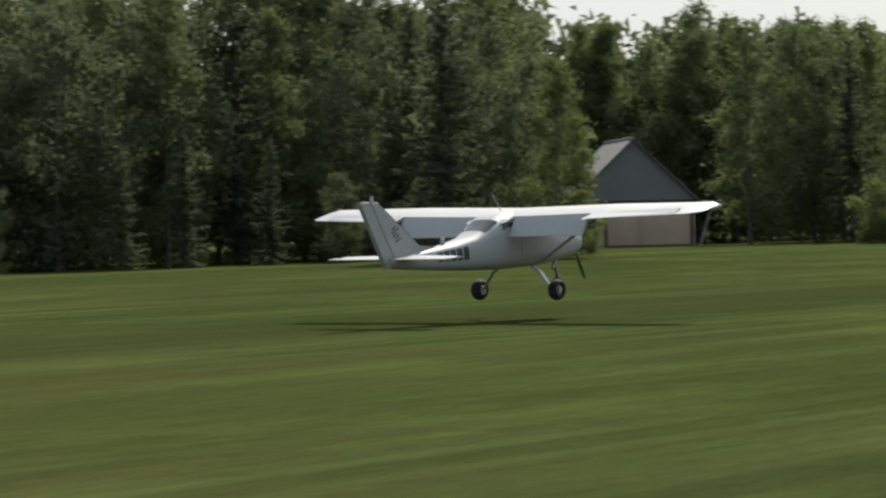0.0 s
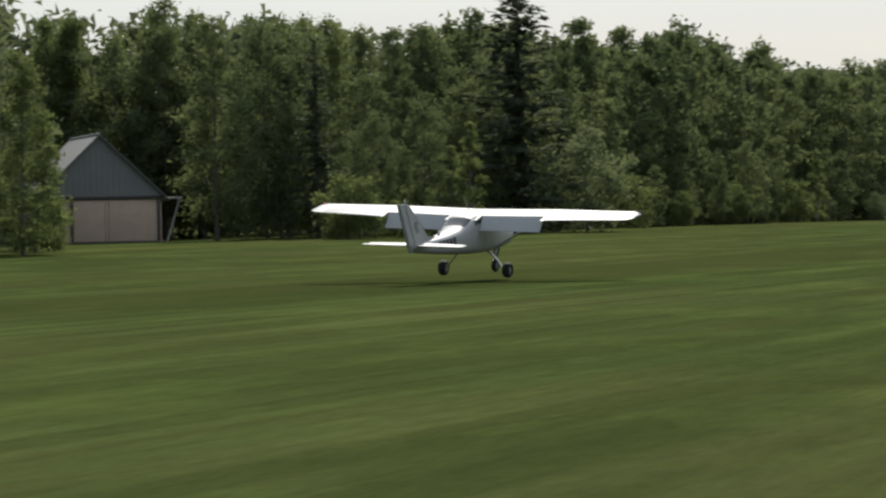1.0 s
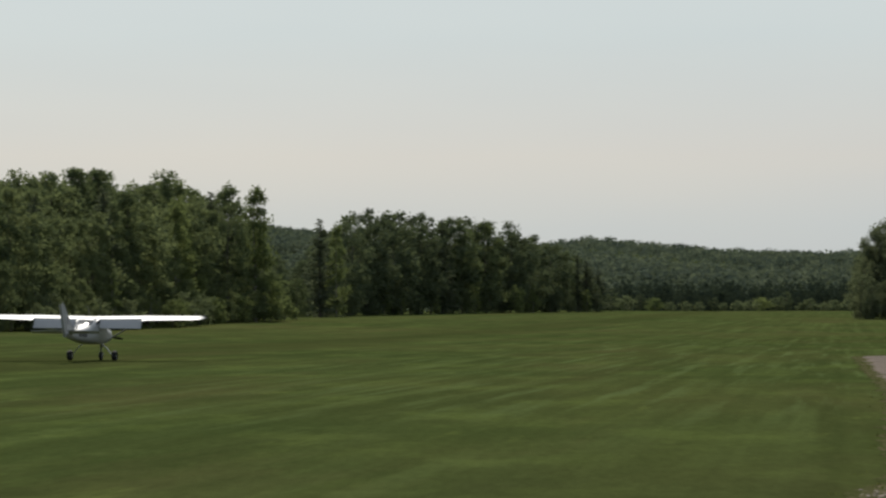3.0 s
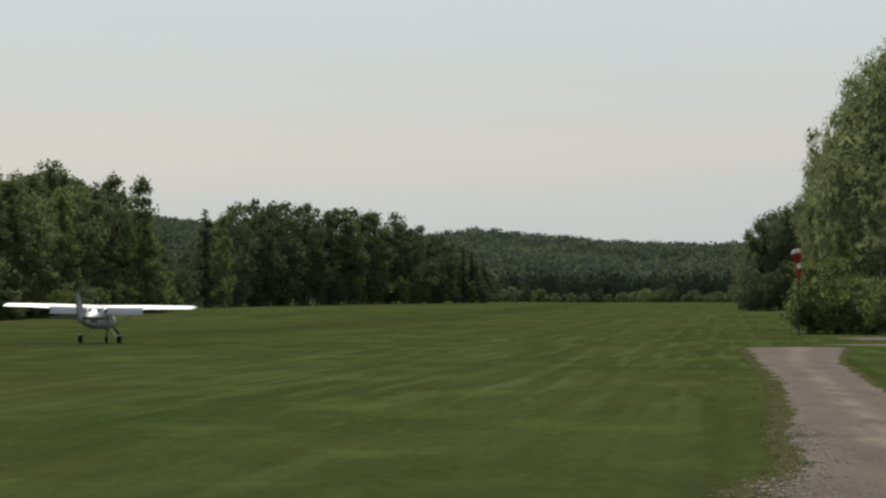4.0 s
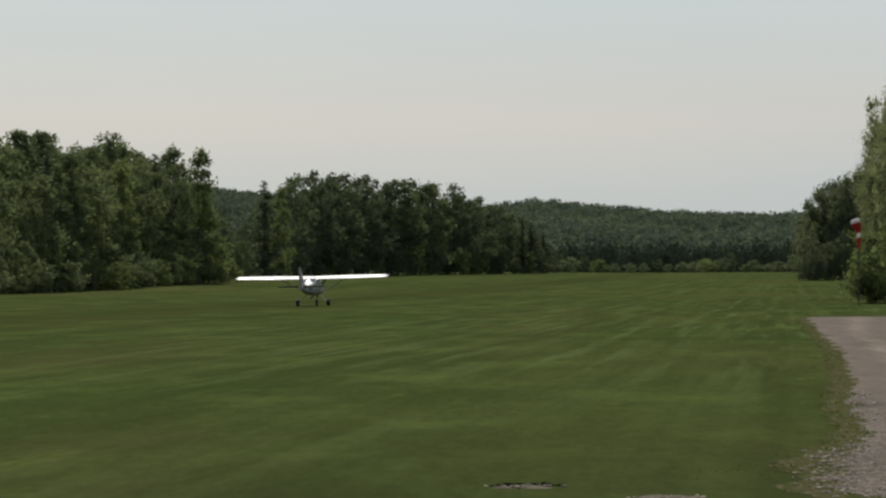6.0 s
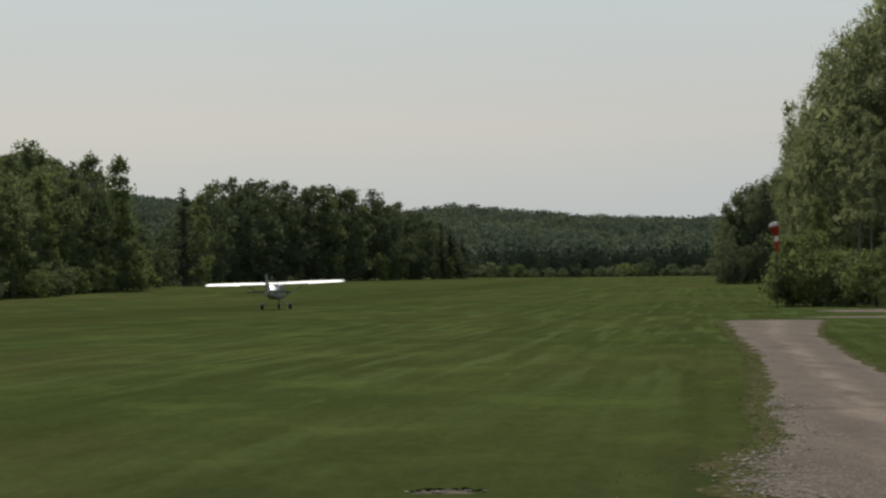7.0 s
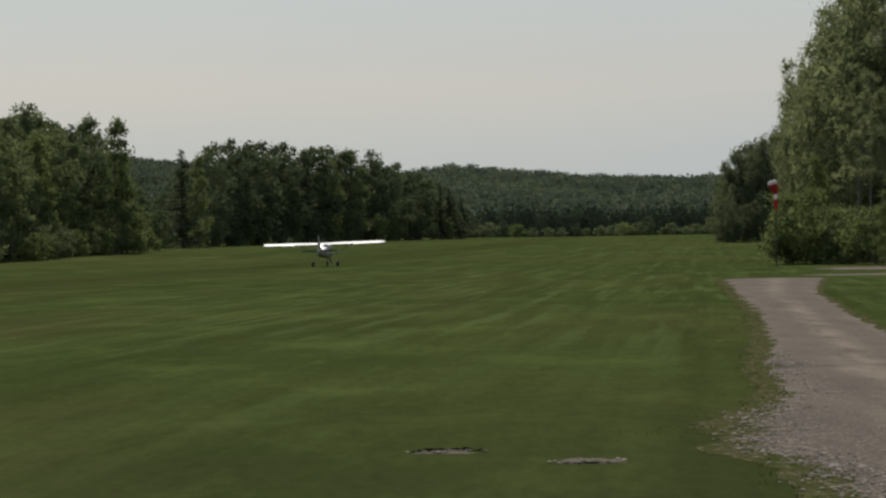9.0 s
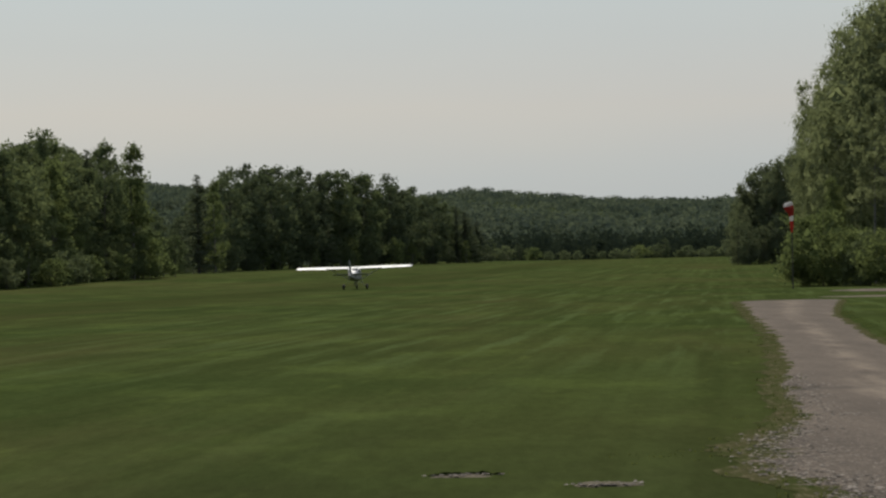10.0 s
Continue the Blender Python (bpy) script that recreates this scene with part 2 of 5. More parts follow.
M_BLACK = plain("black_paint", (0.02, 0.02, 0.024), 0.4, vary=0.1)
M_REDLENS = plain("red_lens", (0.45, 0.02, 0.02), 0.2, vary=0.1)
M_SLATE = plain("slate_blue_sheet_metal", (0.20, 0.195, 0.19), 0.6, metal=0.0, vary=0.15, scale=0.8)
M_BOARD = plain("faded_pink_boards", (0.58, 0.42, 0.32), 0.85, vary=0.15, scale=1.3, relief=0.006)
M_DARKWOOD = plain("dark_weathered_wood", (0.06, 0.05, 0.045), 0.9, vary=0.2, scale=3.0)
M_PALEWOOD = plain("pale_weathered_wood", (0.36, 0.33, 0.30), 0.85, vary=0.2, scale=3.0)
M_SOCKRED = plain("red_nylon", (0.50, 0.065, 0.045), 0.7, vary=0.12, scale=5.0)
M_SOCKWHITE = plain("white_nylon", (0.72, 0.70, 0.68), 0.7, vary=0.08, scale=5.0)
for cloth in (M_SOCKRED, M_SOCKWHITE):
    nt = cloth.node_tree
    old = nt.nodes["Principled BSDF"]
    thin = nt.nodes.new("ShaderNodeBsdfTranslucent")
    nt.links.new(old.inputs["Base Color"].links[0].from_socket, thin.inputs["Color"])
    both = nt.nodes.new("ShaderNodeMixShader")
    both.inputs[0].default_value = 0.65
    nt.links.new(old.outputs[0], both.inputs[1])
    nt.links.new(thin.outputs[0], both.inputs[2])
    nt.links.new(both.outputs[0], nt.nodes["Material Output"].inputs["Surface"])
M_STONE = plain("grey_stone", (0.125, 0.104, 0.084), 1.0, vary=0.25, scale=9.0, relief=0.01)
nt = M_STONE.node_tree
b_st = nt.nodes["Principled BSDF"]
each = nt.nodes.new("ShaderNodeNewGeometry")
nt.links.new(blend(nt, each.outputs["Random Per Island"], (0.040, 0.035, 0.031), (0.270, 0.228, 0.190)), b_st.inputs["Base Color"])
b_st.inputs["Specular IOR Level"].default_value = 0.05


def gravel_material():
    m, nt, b = material("gravel_track")
    pos = position(nt)
    coarse = noise_node(nt, mapped(nt, pos, (1.1, 0.14, 1)), 1.0, 7.0, 0.72)
    stones = add(nt, "ShaderNodeTexVoronoi", Scale=1.0)
    nt.links.new(mapped(nt, pos, (16, 5, 16)), stones.inputs["Vector"])
    fine = noise_node(nt, mapped(nt, pos, (14, 3.5, 14)), 1.0, 5.0, 0.75)
    c = blend(nt, spread(nt, coarse, 0.35, 0.65), (0.062, 0.047, 0.036), (0.165, 0.127, 0.096))
    c = blend(nt, spread(nt, stones.outputs["Distance"], 0.1, 0.6, 0.0, 0.45), c, (0.066, 0.055, 0.046))
    c = blend(nt, spread(nt, fine, 0.55, 0.75, 0.0, 0.6), c, (0.24, 0.188, 0.145))
    sep = nt.nodes.new("ShaderNodeSeparateXYZ")
    nt.links.new(pos, sep.inputs[0])
    rut = spread(nt, maths(nt, "ABSOLUTE", maths(nt, "SUBTRACT", maths(nt, "ADD", sep.outputs["Y"], coarse), 47.6)), 0.15, 0.7, 0.8, 0.0)
    c = blend(nt, rut, c, (0.045, 0.038, 0.032))
    speck = noise_node(nt, mapped(nt, pos, (24, 8, 24)), 1.0, 4.0, 0.7)
    loose = spread(nt, maths(nt, "ADD", sep.outputs["Y"], maths(nt, "MULTIPLY", coarse, 8.0)), 36.0, 45.0, 0.85, 0.15)
    c = blend(nt, maths(nt, "MULTIPLY", loose, spread(nt, speck, 0.40, 0.50, 1.0, 0.0)), c, (0.036, 0.030, 0.025))
    c = blend(nt, maths(nt, "MULTIPLY", loose, spread(nt, speck, 0.56, 0.66, 0.0, 1.0)), c, (0.235, 0.195, 0.160))
    # two wheel ruts pressed into the finer gravel further on, coarse loose gravel before
    att = nt.nodes.new("ShaderNodeAttribute")
    att.attribute_name = "across"
    wob = maths(nt, "ADD", att.outputs["Fac"], maths(nt, "MULTIPLY", maths(nt, "SUBTRACT", coarse, 0.5), 0.25))
    for centre in (0.27, 0.74):
        wheel_rut = spread(nt, maths(nt, "ABSOLUTE", maths(nt, "SUBTRACT", wob, centre)), 0.07, 0.21, 0.75, 0.0)
        c = blend(nt, maths(nt, "MULTIPLY", wheel_rut, spread(nt, fine, 0.3, 0.6, 1.0, 0.5)), c, (0.083, 0.065, 0.051))
    crown = spread(nt, maths(nt, "ABSOLUTE", maths(nt, "SUBTRACT", wob, 0.5)), 0.02, 0.16, 1.0, 0.0)
    crown = maths(nt, "MULTIPLY", crown, spread(nt, coarse, 0.40, 0.60, 0.1, 0.5))
    c = blend(nt, crown, c, (0.200, 0.156, 0.118))
    nt.links.new(c, b.inputs["Base Color"])
    b.inputs["Roughness"].default_value = 0.95
    b.inputs["Specular IOR Level"].default_value = 0.05
    bump(nt, b, fine, 0.7, 0.03)
    return m


M_GRAVEL = gravel_material()


def verge_material():
    m, nt, b = material("worn_verge")
    pos = position(nt)
    n1 = noise_node(nt, mapped(nt, pos, (2.5, 0.6, 1)), 1.0, 6.0, 0.7)
    n2 = noise_node(nt, mapped(nt, pos, (9, 2.0, 1)), 1.0, 5.0, 0.75)
    c = blend(nt, spread(nt, n1, 0.38, 0.6), (0.036, 0.044, 0.014), (0.058, 0.053, 0.026))
    c = blend(nt, spread(nt, n2, 0.50, 0.66, 0.0, 0.7), c, (0.135, 0.112, 0.070))
    nt.links.new(c, b.inputs["Base Color"])
    b.inputs["Roughness"].default_value = 0.95
    b.inputs["Specular IOR Level"].default_value = 0.0
    bump(nt, b, n2, 0.6, 0.04)
    return m


M_VERGE = verge_material()

# ================= helpers =================


def mesh_of(name, verts, faces, mat, smooth=False):
    me = bpy.data.meshes.new(name)
    me.from_pydata([tuple(v) for v in verts], [], faces)
    me.materials.append(mat)
    if smooth:
        me.polygons.foreach_set("use_smooth", [True] * len(me.polygons))
    me.update()
    return me


def part(name, bm, mat, parent=None, label="", at=None, smooth=True):
    """Links a bmesh as one mesh object under a thing or a part."""
    me = bpy.data.meshes.new(name)
    bmesh.ops.recalc_face_normals(bm, faces=bm.faces)
    bm.to_mesh(me)
    bm.free()
    me.materials.append(mat)
    if smooth:
        me.polygons.foreach_set("use_smooth", [True] * len(me.polygons))
        me.set_sharp_from_angle(angle=radians(35))
    ob = new(name, me)
    if parent is not None:
        ob.parent = parent
    if at is not None:
        ob.location = at
    return tagged(ob, label)


def loft(rings, cap=True):
    """A bmesh skin over rings of equal point count."""
    bm = bmesh.new()
    rows = [[bm.verts.new(p) for p in r] for r in rings]
    n = len(rings[0])
    for a, b in zip(rows, rows[1:]):
        for i in range(n):
            bm.faces.new((a[i], a[(i + 1) % n], b[(i + 1) % n], b[i]))
    if cap:
        bm.faces.new(rows[0][::-1])
        bm.faces.new(rows[-1])
    return bm


def bar(a, b, ra, rb=None, sides=8, flat=1.0):
    """A round or flattened rod from a to b."""
    a, b = Vector(a), Vector(b)
    rb = ra if rb is None else rb
    q = (b - a).to_track_quat("Z", "Y")
    rings = []
    for c, r in ((a, ra), (b, rb)):
        rings.append([c + q @ Vector((math.cos(2 * math.pi * i / sides) * r * flat, math.sin(2 * math.pi * i / sides) * r, 0)) for i in range(sides)])
    return loft(rings)


def box(cx, cy, cz, sx, sy, sz, bevel=0.0):
    bm = bmesh.new()
    bmesh.ops.create_cube(bm, size=1.0, matrix=Matrix.Translation((cx, cy, cz)) @ Matrix.Diagonal((sx, sy, sz, 1)))
    if bevel:
        bmesh.ops.bevel(bm, geom=bm.edges[:], offset=bevel, segments=2, affect="EDGES", profile=0.5)
    return bm


def polar(bearing, dist):
    b = radians(bearing)
    return dist * math.sin(b), dist * math.cos(b)


def lane(w, l):
    """World x, y of a place w metres to the right of the camera and l metres along the strip."""
    c, s = math.cos(radians(RUN)), math.sin(radians(RUN))
    return w * c + l * s, -w * s + l * c


def step(x, a, b):
    t = min(1.0, max(0.0, (x - a) / (b - a)))
    return t * t * (3 - 2 * t)


def ground_z(x, y):
    c, s = math.cos(radians(RUN)), math.sin(radians(RUN))
    w, l = x * c - y * s, x * s + y * c
    z = 0.54 * step(-w, 42, 76) * (1 - 0.6 * step(l, 380, 600))
    z -= 0.13 * math.exp(-((l - 117) / 16) ** 2 - ((w + 34) / 16) ** 2)
    z -= 0.42 * math.exp(-((l - 318) / 46) ** 2) * step(-w, 40, 70)
    rise = max(0.0, y - 270.0)
    z += 0.0042 * rise * rise / (rise + 25.0) if y < 880 else 0.0
    if y >= 880:
        top = 0.0042 * 610 * 610 / 635.0
        z += top - 9.0 * step(y, 900, 1250)
        ridge = 54.5 + 5 * math.exp(-((x / y * 57.3 - 0.8) / 0.7) ** 2) + 22 * step(-x / y * 57.3, 2.0, 6.0) - 4 * step(x / y * 57.3, 1.5, 4.0)
        z += ridge * step(y, 1350, 2650) * 1.06
    return z


# ================= ground =================


def build_ground():
    xs = sorted(set([-4200, -3000, -2200, -1600, -1200, -900, -700, -520, -400, -300, -240, -200, 200, 240, 300, 400, 520, 700, 900, 1200, 1600, 2200, 3000, 4200] + list(range(-180, 181, 6))))
    ys = sorted(set([-3500, -2000, -1000, -500, -200, -80] + list(range(-40, 300, 6)) + list(range(300, 900, 20)) + list(range(900, 1500, 50)) + list(range(1500, 2900, 70)) + [3200, 3800, 4600]))
    verts = [(x, y, ground_z(x, max(y, 0))) for y in ys for x in xs]
    n = len(xs)
    faces = [(j * n + i, j * n + i + 1, (j + 1) * n + i + 1, (j + 1) * n + i) for j in range(len(ys) - 1) for i in range(n - 1)]
    ob = new("ground", mesh_of("ground", verts, faces, M_GRASS, True))
    tagged(ob, "mown green grass airstrip with paler mowing stripes", "grass field", kind="structure")


build_ground()

# gravel track: centre line (x, y), half width
TRACK = [(4.6, 6, 2.2), (5.2, 18, 2.1), (5.5, 27, 2.1), (5.45, 29.5, 2.35), (5.85, 34, 2.25), (6.55, 39.5, 1.85), (6.9, 44.8, 1.8), (7.55, 52, 1.63), (8.73, 64, 1.43), (10.16, 79, 1.34), (11.25, 90, 1.45), (12.8, 107, 1.62), (15.0, 126, 2.1), (16.95, 143, 2.65)]


def build_track():
    rnd = random.Random(4)
    fine = []
    for (xa, ya, ha), (xb, yb, hb) in zip(TRACK, TRACK[1:]):
        k = max(2, int((yb - ya) / 0.10))
        for i in range(k):
            t = i / k
            fine.append((xa + (xb - xa) * t, ya + (yb - ya) * t, ha + (hb - ha) * t))
    fine.append(TRACK[-1])
    verts, faces, cols = [], [], 9
    for x, y, h in fine:
        fray = 0.10 + 0.50 * math.exp(-((y - 32) / 5) ** 2)
        left = h + noise.noise((y * 0.45, 3, 0)) * 0.3 + noise.noise((y * 1.9, 5, 0)) * fray + noise.noise((y * 4.3, 8, 0)) * fray * 0.9 + noise.noise((y * 9.1, 4, 0)) * fray * 0.5
        right = h - 0.2 + noise.noise((y * 0.4, 9, 0)) * 0.25 + noise.noise((y * 2.1, 2, 0)) * 0.12
        for i in range(cols):
            s = i / (cols - 1)
            px = x - left + (left + right) * s
            crown = 0.028 * math.sin(math.pi * s) + 0.006 - 0.012 * (i in (0, cols - 1)) + 0.012 * noise.noise((px * 1.5, y * 0.7, 2))
            verts.append((px, y, ground_z(px, y) + crown))
    for j in range(len(fine) - 1):
        for i in range(cols - 1):
            faces.append((j * cols + i, j * cols + i + 1, (j + 1) * cols + i + 1, (j + 1) * cols + i))
    vv, ff = [], []
    for x, y, h in fine[::3]:
        a = 0.28 + 0.30 * noise.noise((y * 0.5, 21, 0)) + 0.22 * noise.noise((y * 2.3, 23, 0)) + 0.12 * math.exp(-((y - 34) / 4) ** 2)
        b = 0.10 + 0.25 * noise.noise((y * 0.5, 31, 0)) + 0.2 * noise.noise((y * 2.1, 33, 0))
        for px in (x - h - max(0.02, a), x, x + h - 0.2 + max(0.02, b)):
            vv.append((px, y, ground_z(px, y) + 0.004))
    for j in range(len(vv) // 3 - 1):
        for i in range(2):
            ff.append((j * 3 + i, j * 3 + i + 1, j * 3 + i + 4, j * 3 + i + 3))
    verge = new("track_verge", mesh_of("track_verge", vv, ff, M_VERGE, True))
    tagged(verge, "worn brownish grass verge along the gravel track", "verge", kind="structure")
    gravel = mesh_of("gravel_track", verts, faces, M_GRAVEL, True)
    across = gravel.attributes.new("across", "FLOAT", "POINT")
    across.data.foreach_set("value", [i / (cols - 1) for _ in fine for i in range(cols)])
    ob = new("gravel_track", gravel)
    tagged(ob, "grey-brown gravel track with ragged grassy edges", "gravel track", kind="structure")
    # turning place beyond the end of the track
    bm = bmesh.new()
    ring = []
    for i in range(48):
        a = 2 * math.pi * i / 48
        r = 1 + 0.16 * noise.noise((math.cos(a) * 2, math.sin(a) * 2, 7)) + rnd.uniform(-0.03, 0.03)
        px, py = 33.5 + 10.0 * r * math.cos(a), 176 + 9.0 * r * math.sin(a)
        ring.append(bm.verts.new((px, py, ground_z(px, py) + 0.02)))
    bm.faces.new(ring)
    ob = part("gravel_yard", bm, M_GRAVEL)
    tagged(ob, "pale worn gravel yard beside the bushes", "gravel yard", kind="structure")


build_track()

# ================= trees =================


def leaves(rnd, centres, count, spread_m, size, droop=0.0, fuzz=0.3, turn=0.9):
    """Leaf sprays on the outside of the given clumps (x, y, z, radius), lying much as leaves do: turned out and up to the light."""
    cen = np.array(centres, float)
    share = cen[:, 3] ** 2
    per = np.maximum(3, (count * share / share.sum()).astype(int))
    c = np.repeat(cen, per, axis=0)
    n = len(c)
    o = rnd.normal(0, 1, (n, 3))
    o /= np.linalg.norm(o, axis=1)[:, None]
    p = c[:, :3] + o * np.array([1, 1, 0.8]) * (c[:, 3:4] * spread_m * np.abs(rnd.normal(0.85, fuzz, n))[:, None])
    face = o * 0.55 + rnd.normal(0, turn, (n, 3)) + np.array([0, 0, 0.15])
    face /= np.linalg.norm(face, axis=1)[:, None]
    d = rnd.normal(0, 1, (n, 3))
    d[:, 2] -= droop
    d = np.cross(np.cross(face, d), face)
    d /= np.linalg.norm(d, axis=1)[:, None]
    e = np.cross(face, d)
    s = size * rnd.uniform(0.6, 1.4, n)[:, None]
    v = np.stack([p - d * s + e * s * 0.5, p - d * s * 0.8 - e * s * 0.55, p + d * s], 1).reshape(-1, 3)
    return v, np.arange(n * 3).reshape(-1, 3)


def inner_sprays(rnd, centres, per, spread_m):
    """Broad dense sprays inside each clump, which close the crown."""
    c = np.repeat(np.array(centres, float), per, axis=0)
    n = len(c)
    r = c[:, 3:4] * spread_m
    p = c[:, :3] + rnd.normal(0, 0.30, (n, 3)) * r
    d = rnd.normal(0, 1, (n, 3))
    d /= np.linalg.norm(d, axis=1)[:, None]
    e = np.cross(d, rnd.normal(0, 1, (n, 3)))
    e /= np.linalg.norm(e, axis=1)[:, None]
    s = r * 0.40
    return np.stack([p - d * s + e * s * 0.7, p - d * s * 0.8 - e * s * 0.7, p + d * s], 1).reshape(-1, 3)


def crown_mesh(name, v, f, mat):
    return mesh_of(name, v.tolist(), f.tolist(), mat)


def trunk_bm(rnd, height, r, limbs, lean=0.3):
    bm = bmesh.new()

    def tube(pts, radii, sides):
        rows = []
        for p, q in zip(pts, radii):
            rows.append([bm.verts.new(p + Vector((math.cos(2 * math.pi * i / sides) * q, math.sin(2 * math.pi * i / sides) * q, 0))) for i in range(sides)])
        for a, b in zip(rows, rows[1:]):
            for i in range(sides):
                bm.faces.new((a[i], a[(i + 1) % sides], b[(i + 1) % sides], b[i]))

    lx, ly = rnd.normal(0, lean), rnd.normal(0, lean)
    axis = [Vector((lx * t * t, ly * t * t, height * t - 0.25 * (t == 0))) for t in (0, 0.08, 0.3, 0.55, 0.8, 1.0)]
    tube(axis, [r * 1.35, r, r * 0.8, r * 0.58, r * 0.32, r * 0.08], 7)
    for c in limbs:
        end = Vector(c[:3])
        z0 = max(height * 0.12, end.z - 0.55 * math.hypot(end.x, end.y) - 0.5)
        t = min(0.95, z0 / height)
        start = Vector((lx * t * t, ly * t * t, z0))
        mid = (start + end) / 2 + Vector((0, 0, -0.15))
        tube([start, mid, end], [r * 0.35 * (1 - t) + 0.02, r * 0.2 * (1 - t) + 0.015, 0.01], 5)
    return bm


def tree_kind(name, seed, height, width, base, leaf_count, leaf, mat, bark, shape, lobes, droop=0.3):
    """One tree as a thing: trunk with limbs, and a crown of lobes, each of several leafy clumps."""
    rnd = np.random.RandomState(seed)
    clumps, limbs = [], []
    for i in range(lobes):
        t = (i + rnd.uniform(0, 1)) / lobes
        if shape == "round":
            r = width / 2 * math.sqrt(max(0.05, 1 - (2 * t - 0.95) ** 2 / 1.32))
        elif shape == "column":
            r = width / 2 * (0.55 + 0.45 * math.sin(math.pi * min(1, t * 1.1 + 0.15))) * (1 - 0.5 * t ** 4)
        else:
            r = width / 2 * (1 - t) ** 0.8 + 0.2
        big = width * rnd.uniform(0.15, 0.22) * (1 - 0.35 * t ** 2)
        a = i * 2.399 + rnd.uniform(-0.5, 0.5)
        rr = max(0.0, r - big * 0.7) * math.sqrt(rnd.uniform(0.25, 1.1))
        z = base + big * 0.5 + (height - base - big * 1.2) * t
        centre = Vector((math.cos(a) * rr, math.sin(a) * rr, z))
        limbs.append(tuple(centre))
        for k in range(6):
            o = Vector(rnd.normal(0, 1, 3)).normalized()
            q = centre + Vector((o.x, o.y, o.z * 0.8)) * big * rnd.uniform(0.3, 1.0)
            clumps.append((q.x, q.y, max(base * 0.5, q.z), big * rnd.uniform(0.5, 0.9)))
    for k in range(5):          # leading shoots that break the outline
        t = rnd.uniform(0.86, 1.0)
        a, q = rnd.uniform(0, 6.283), width * 0.22 * (1.05 - t) / 0.19 * rnd.uniform(0.2, 1.0)
        clumps.append((math.cos(a) * q, math.sin(a) * q, height * t - 0.1, width * rnd.uniform(0.05, 0.09)))
    tree = new(name)
    outer = leaves(rnd, clumps, leaf_count, 1.0, leaf, droop)[0]
    inner = inner_sprays(rnd, clumps, 4, 0.9)
    v = np.concatenate([outer, inner])
    part("trunk", trunk_bm(rnd, height * 0.96, 0.0065 * height + 0.03, limbs), bark, tree, "")
    cr = new("crown", crown_mesh("crown", v, np.arange(len(v)).reshape(-1, 3), mat))
    cr.parent = tree
    return tree


def spruce_kind(name, seed, height, width, leaf_count, leaf):
    """A spruce: whorls of drooping boughs, each hung with flat needle sprays, with gaps between the whorls."""
    rnd = np.random.RandomState(seed)
    tree = new(name)
    boughs, z = [], 0.5
    while z < height - 0.25:
        t = z / height
        for k in range(int(7 - 2 * t)):
            a = rnd.uniform(0, 2 * math.pi)
            boughs.append((z + rnd.normal(0, 0.08), a, (width / 2 * (1 - t) ** 0.66 + 0.06) * rnd.uniform(0.55, 1.12)))
        z += 0.30 + 0.30 * (1 - t)
    total = sum(q for _, _, q in boughs)
    vs = []
    for z, a, q in boughs:
        per = max(7, int(leaf_count * q / total))
        s = rnd.uniform(0.08, 1.0, per) ** 0.8
        side = rnd.normal(0, 0.13, per) * q * (1.15 - s)
        fall = 0.55 - 0.95 * z / height
        sag = z - fall * q * s + 0.25 * q * s ** 3 - np.abs(rnd.normal(0, 0.07 + 0.02 * q, per))
        p = np.stack([math.cos(a) * q * s - math.sin(a) * side, math.sin(a) * q * s + math.cos(a) * side, sag], 1)
        d = np.stack([np.full(per, math.cos(a)), np.full(per, math.sin(a)), np.full(per, -0.25)], 1) + rnd.normal(0, 0.45, (per, 3))
        d /= np.linalg.norm(d, axis=1)[:, None]
        up = np.array([0, 0, 1.0]) + rnd.normal(0, 0.45, (per, 3))
        e = np.cross(up, d)
        e /= np.linalg.norm(e, axis=1)[:, None]
        w = leaf * rnd.uniform(0.6, 1.3, per)[:, None] * (0.6 + 0.4 * min(1.0, q))
        vs.append(np.stack([p - d * w, p - e * w * 0.36, p + d * w, p + e * w * 0.36], 1).reshape(-1, 3))
    k = int(height * 5)
    zt = height * (1 - rnd.uniform(0, 0.9, k) ** 1.2)
    core = [(0.0, 0.0, h, 0.16 * width * (1 - h / height) + 0.08) for h in zt]
    inner = inner_sprays(rnd, core, 4, 1.5)
    v = np.concatenate(vs + [inner])
    nq = len(v) - len(inner)
    f = np.arange(nq).reshape(-1, 4).tolist() + np.arange(nq, len(v)).reshape(-1, 3).tolist()
    part("trunk", trunk_bm(rnd, height * 0.98, 0.009 * height + 0.03, [], 0.05), M_BARK, tree, "")
    cr = new("crown", mesh_of("crown", v.tolist(), f, M_NEEDLE))
    cr.parent = tree
    return tree


KINDS = {}


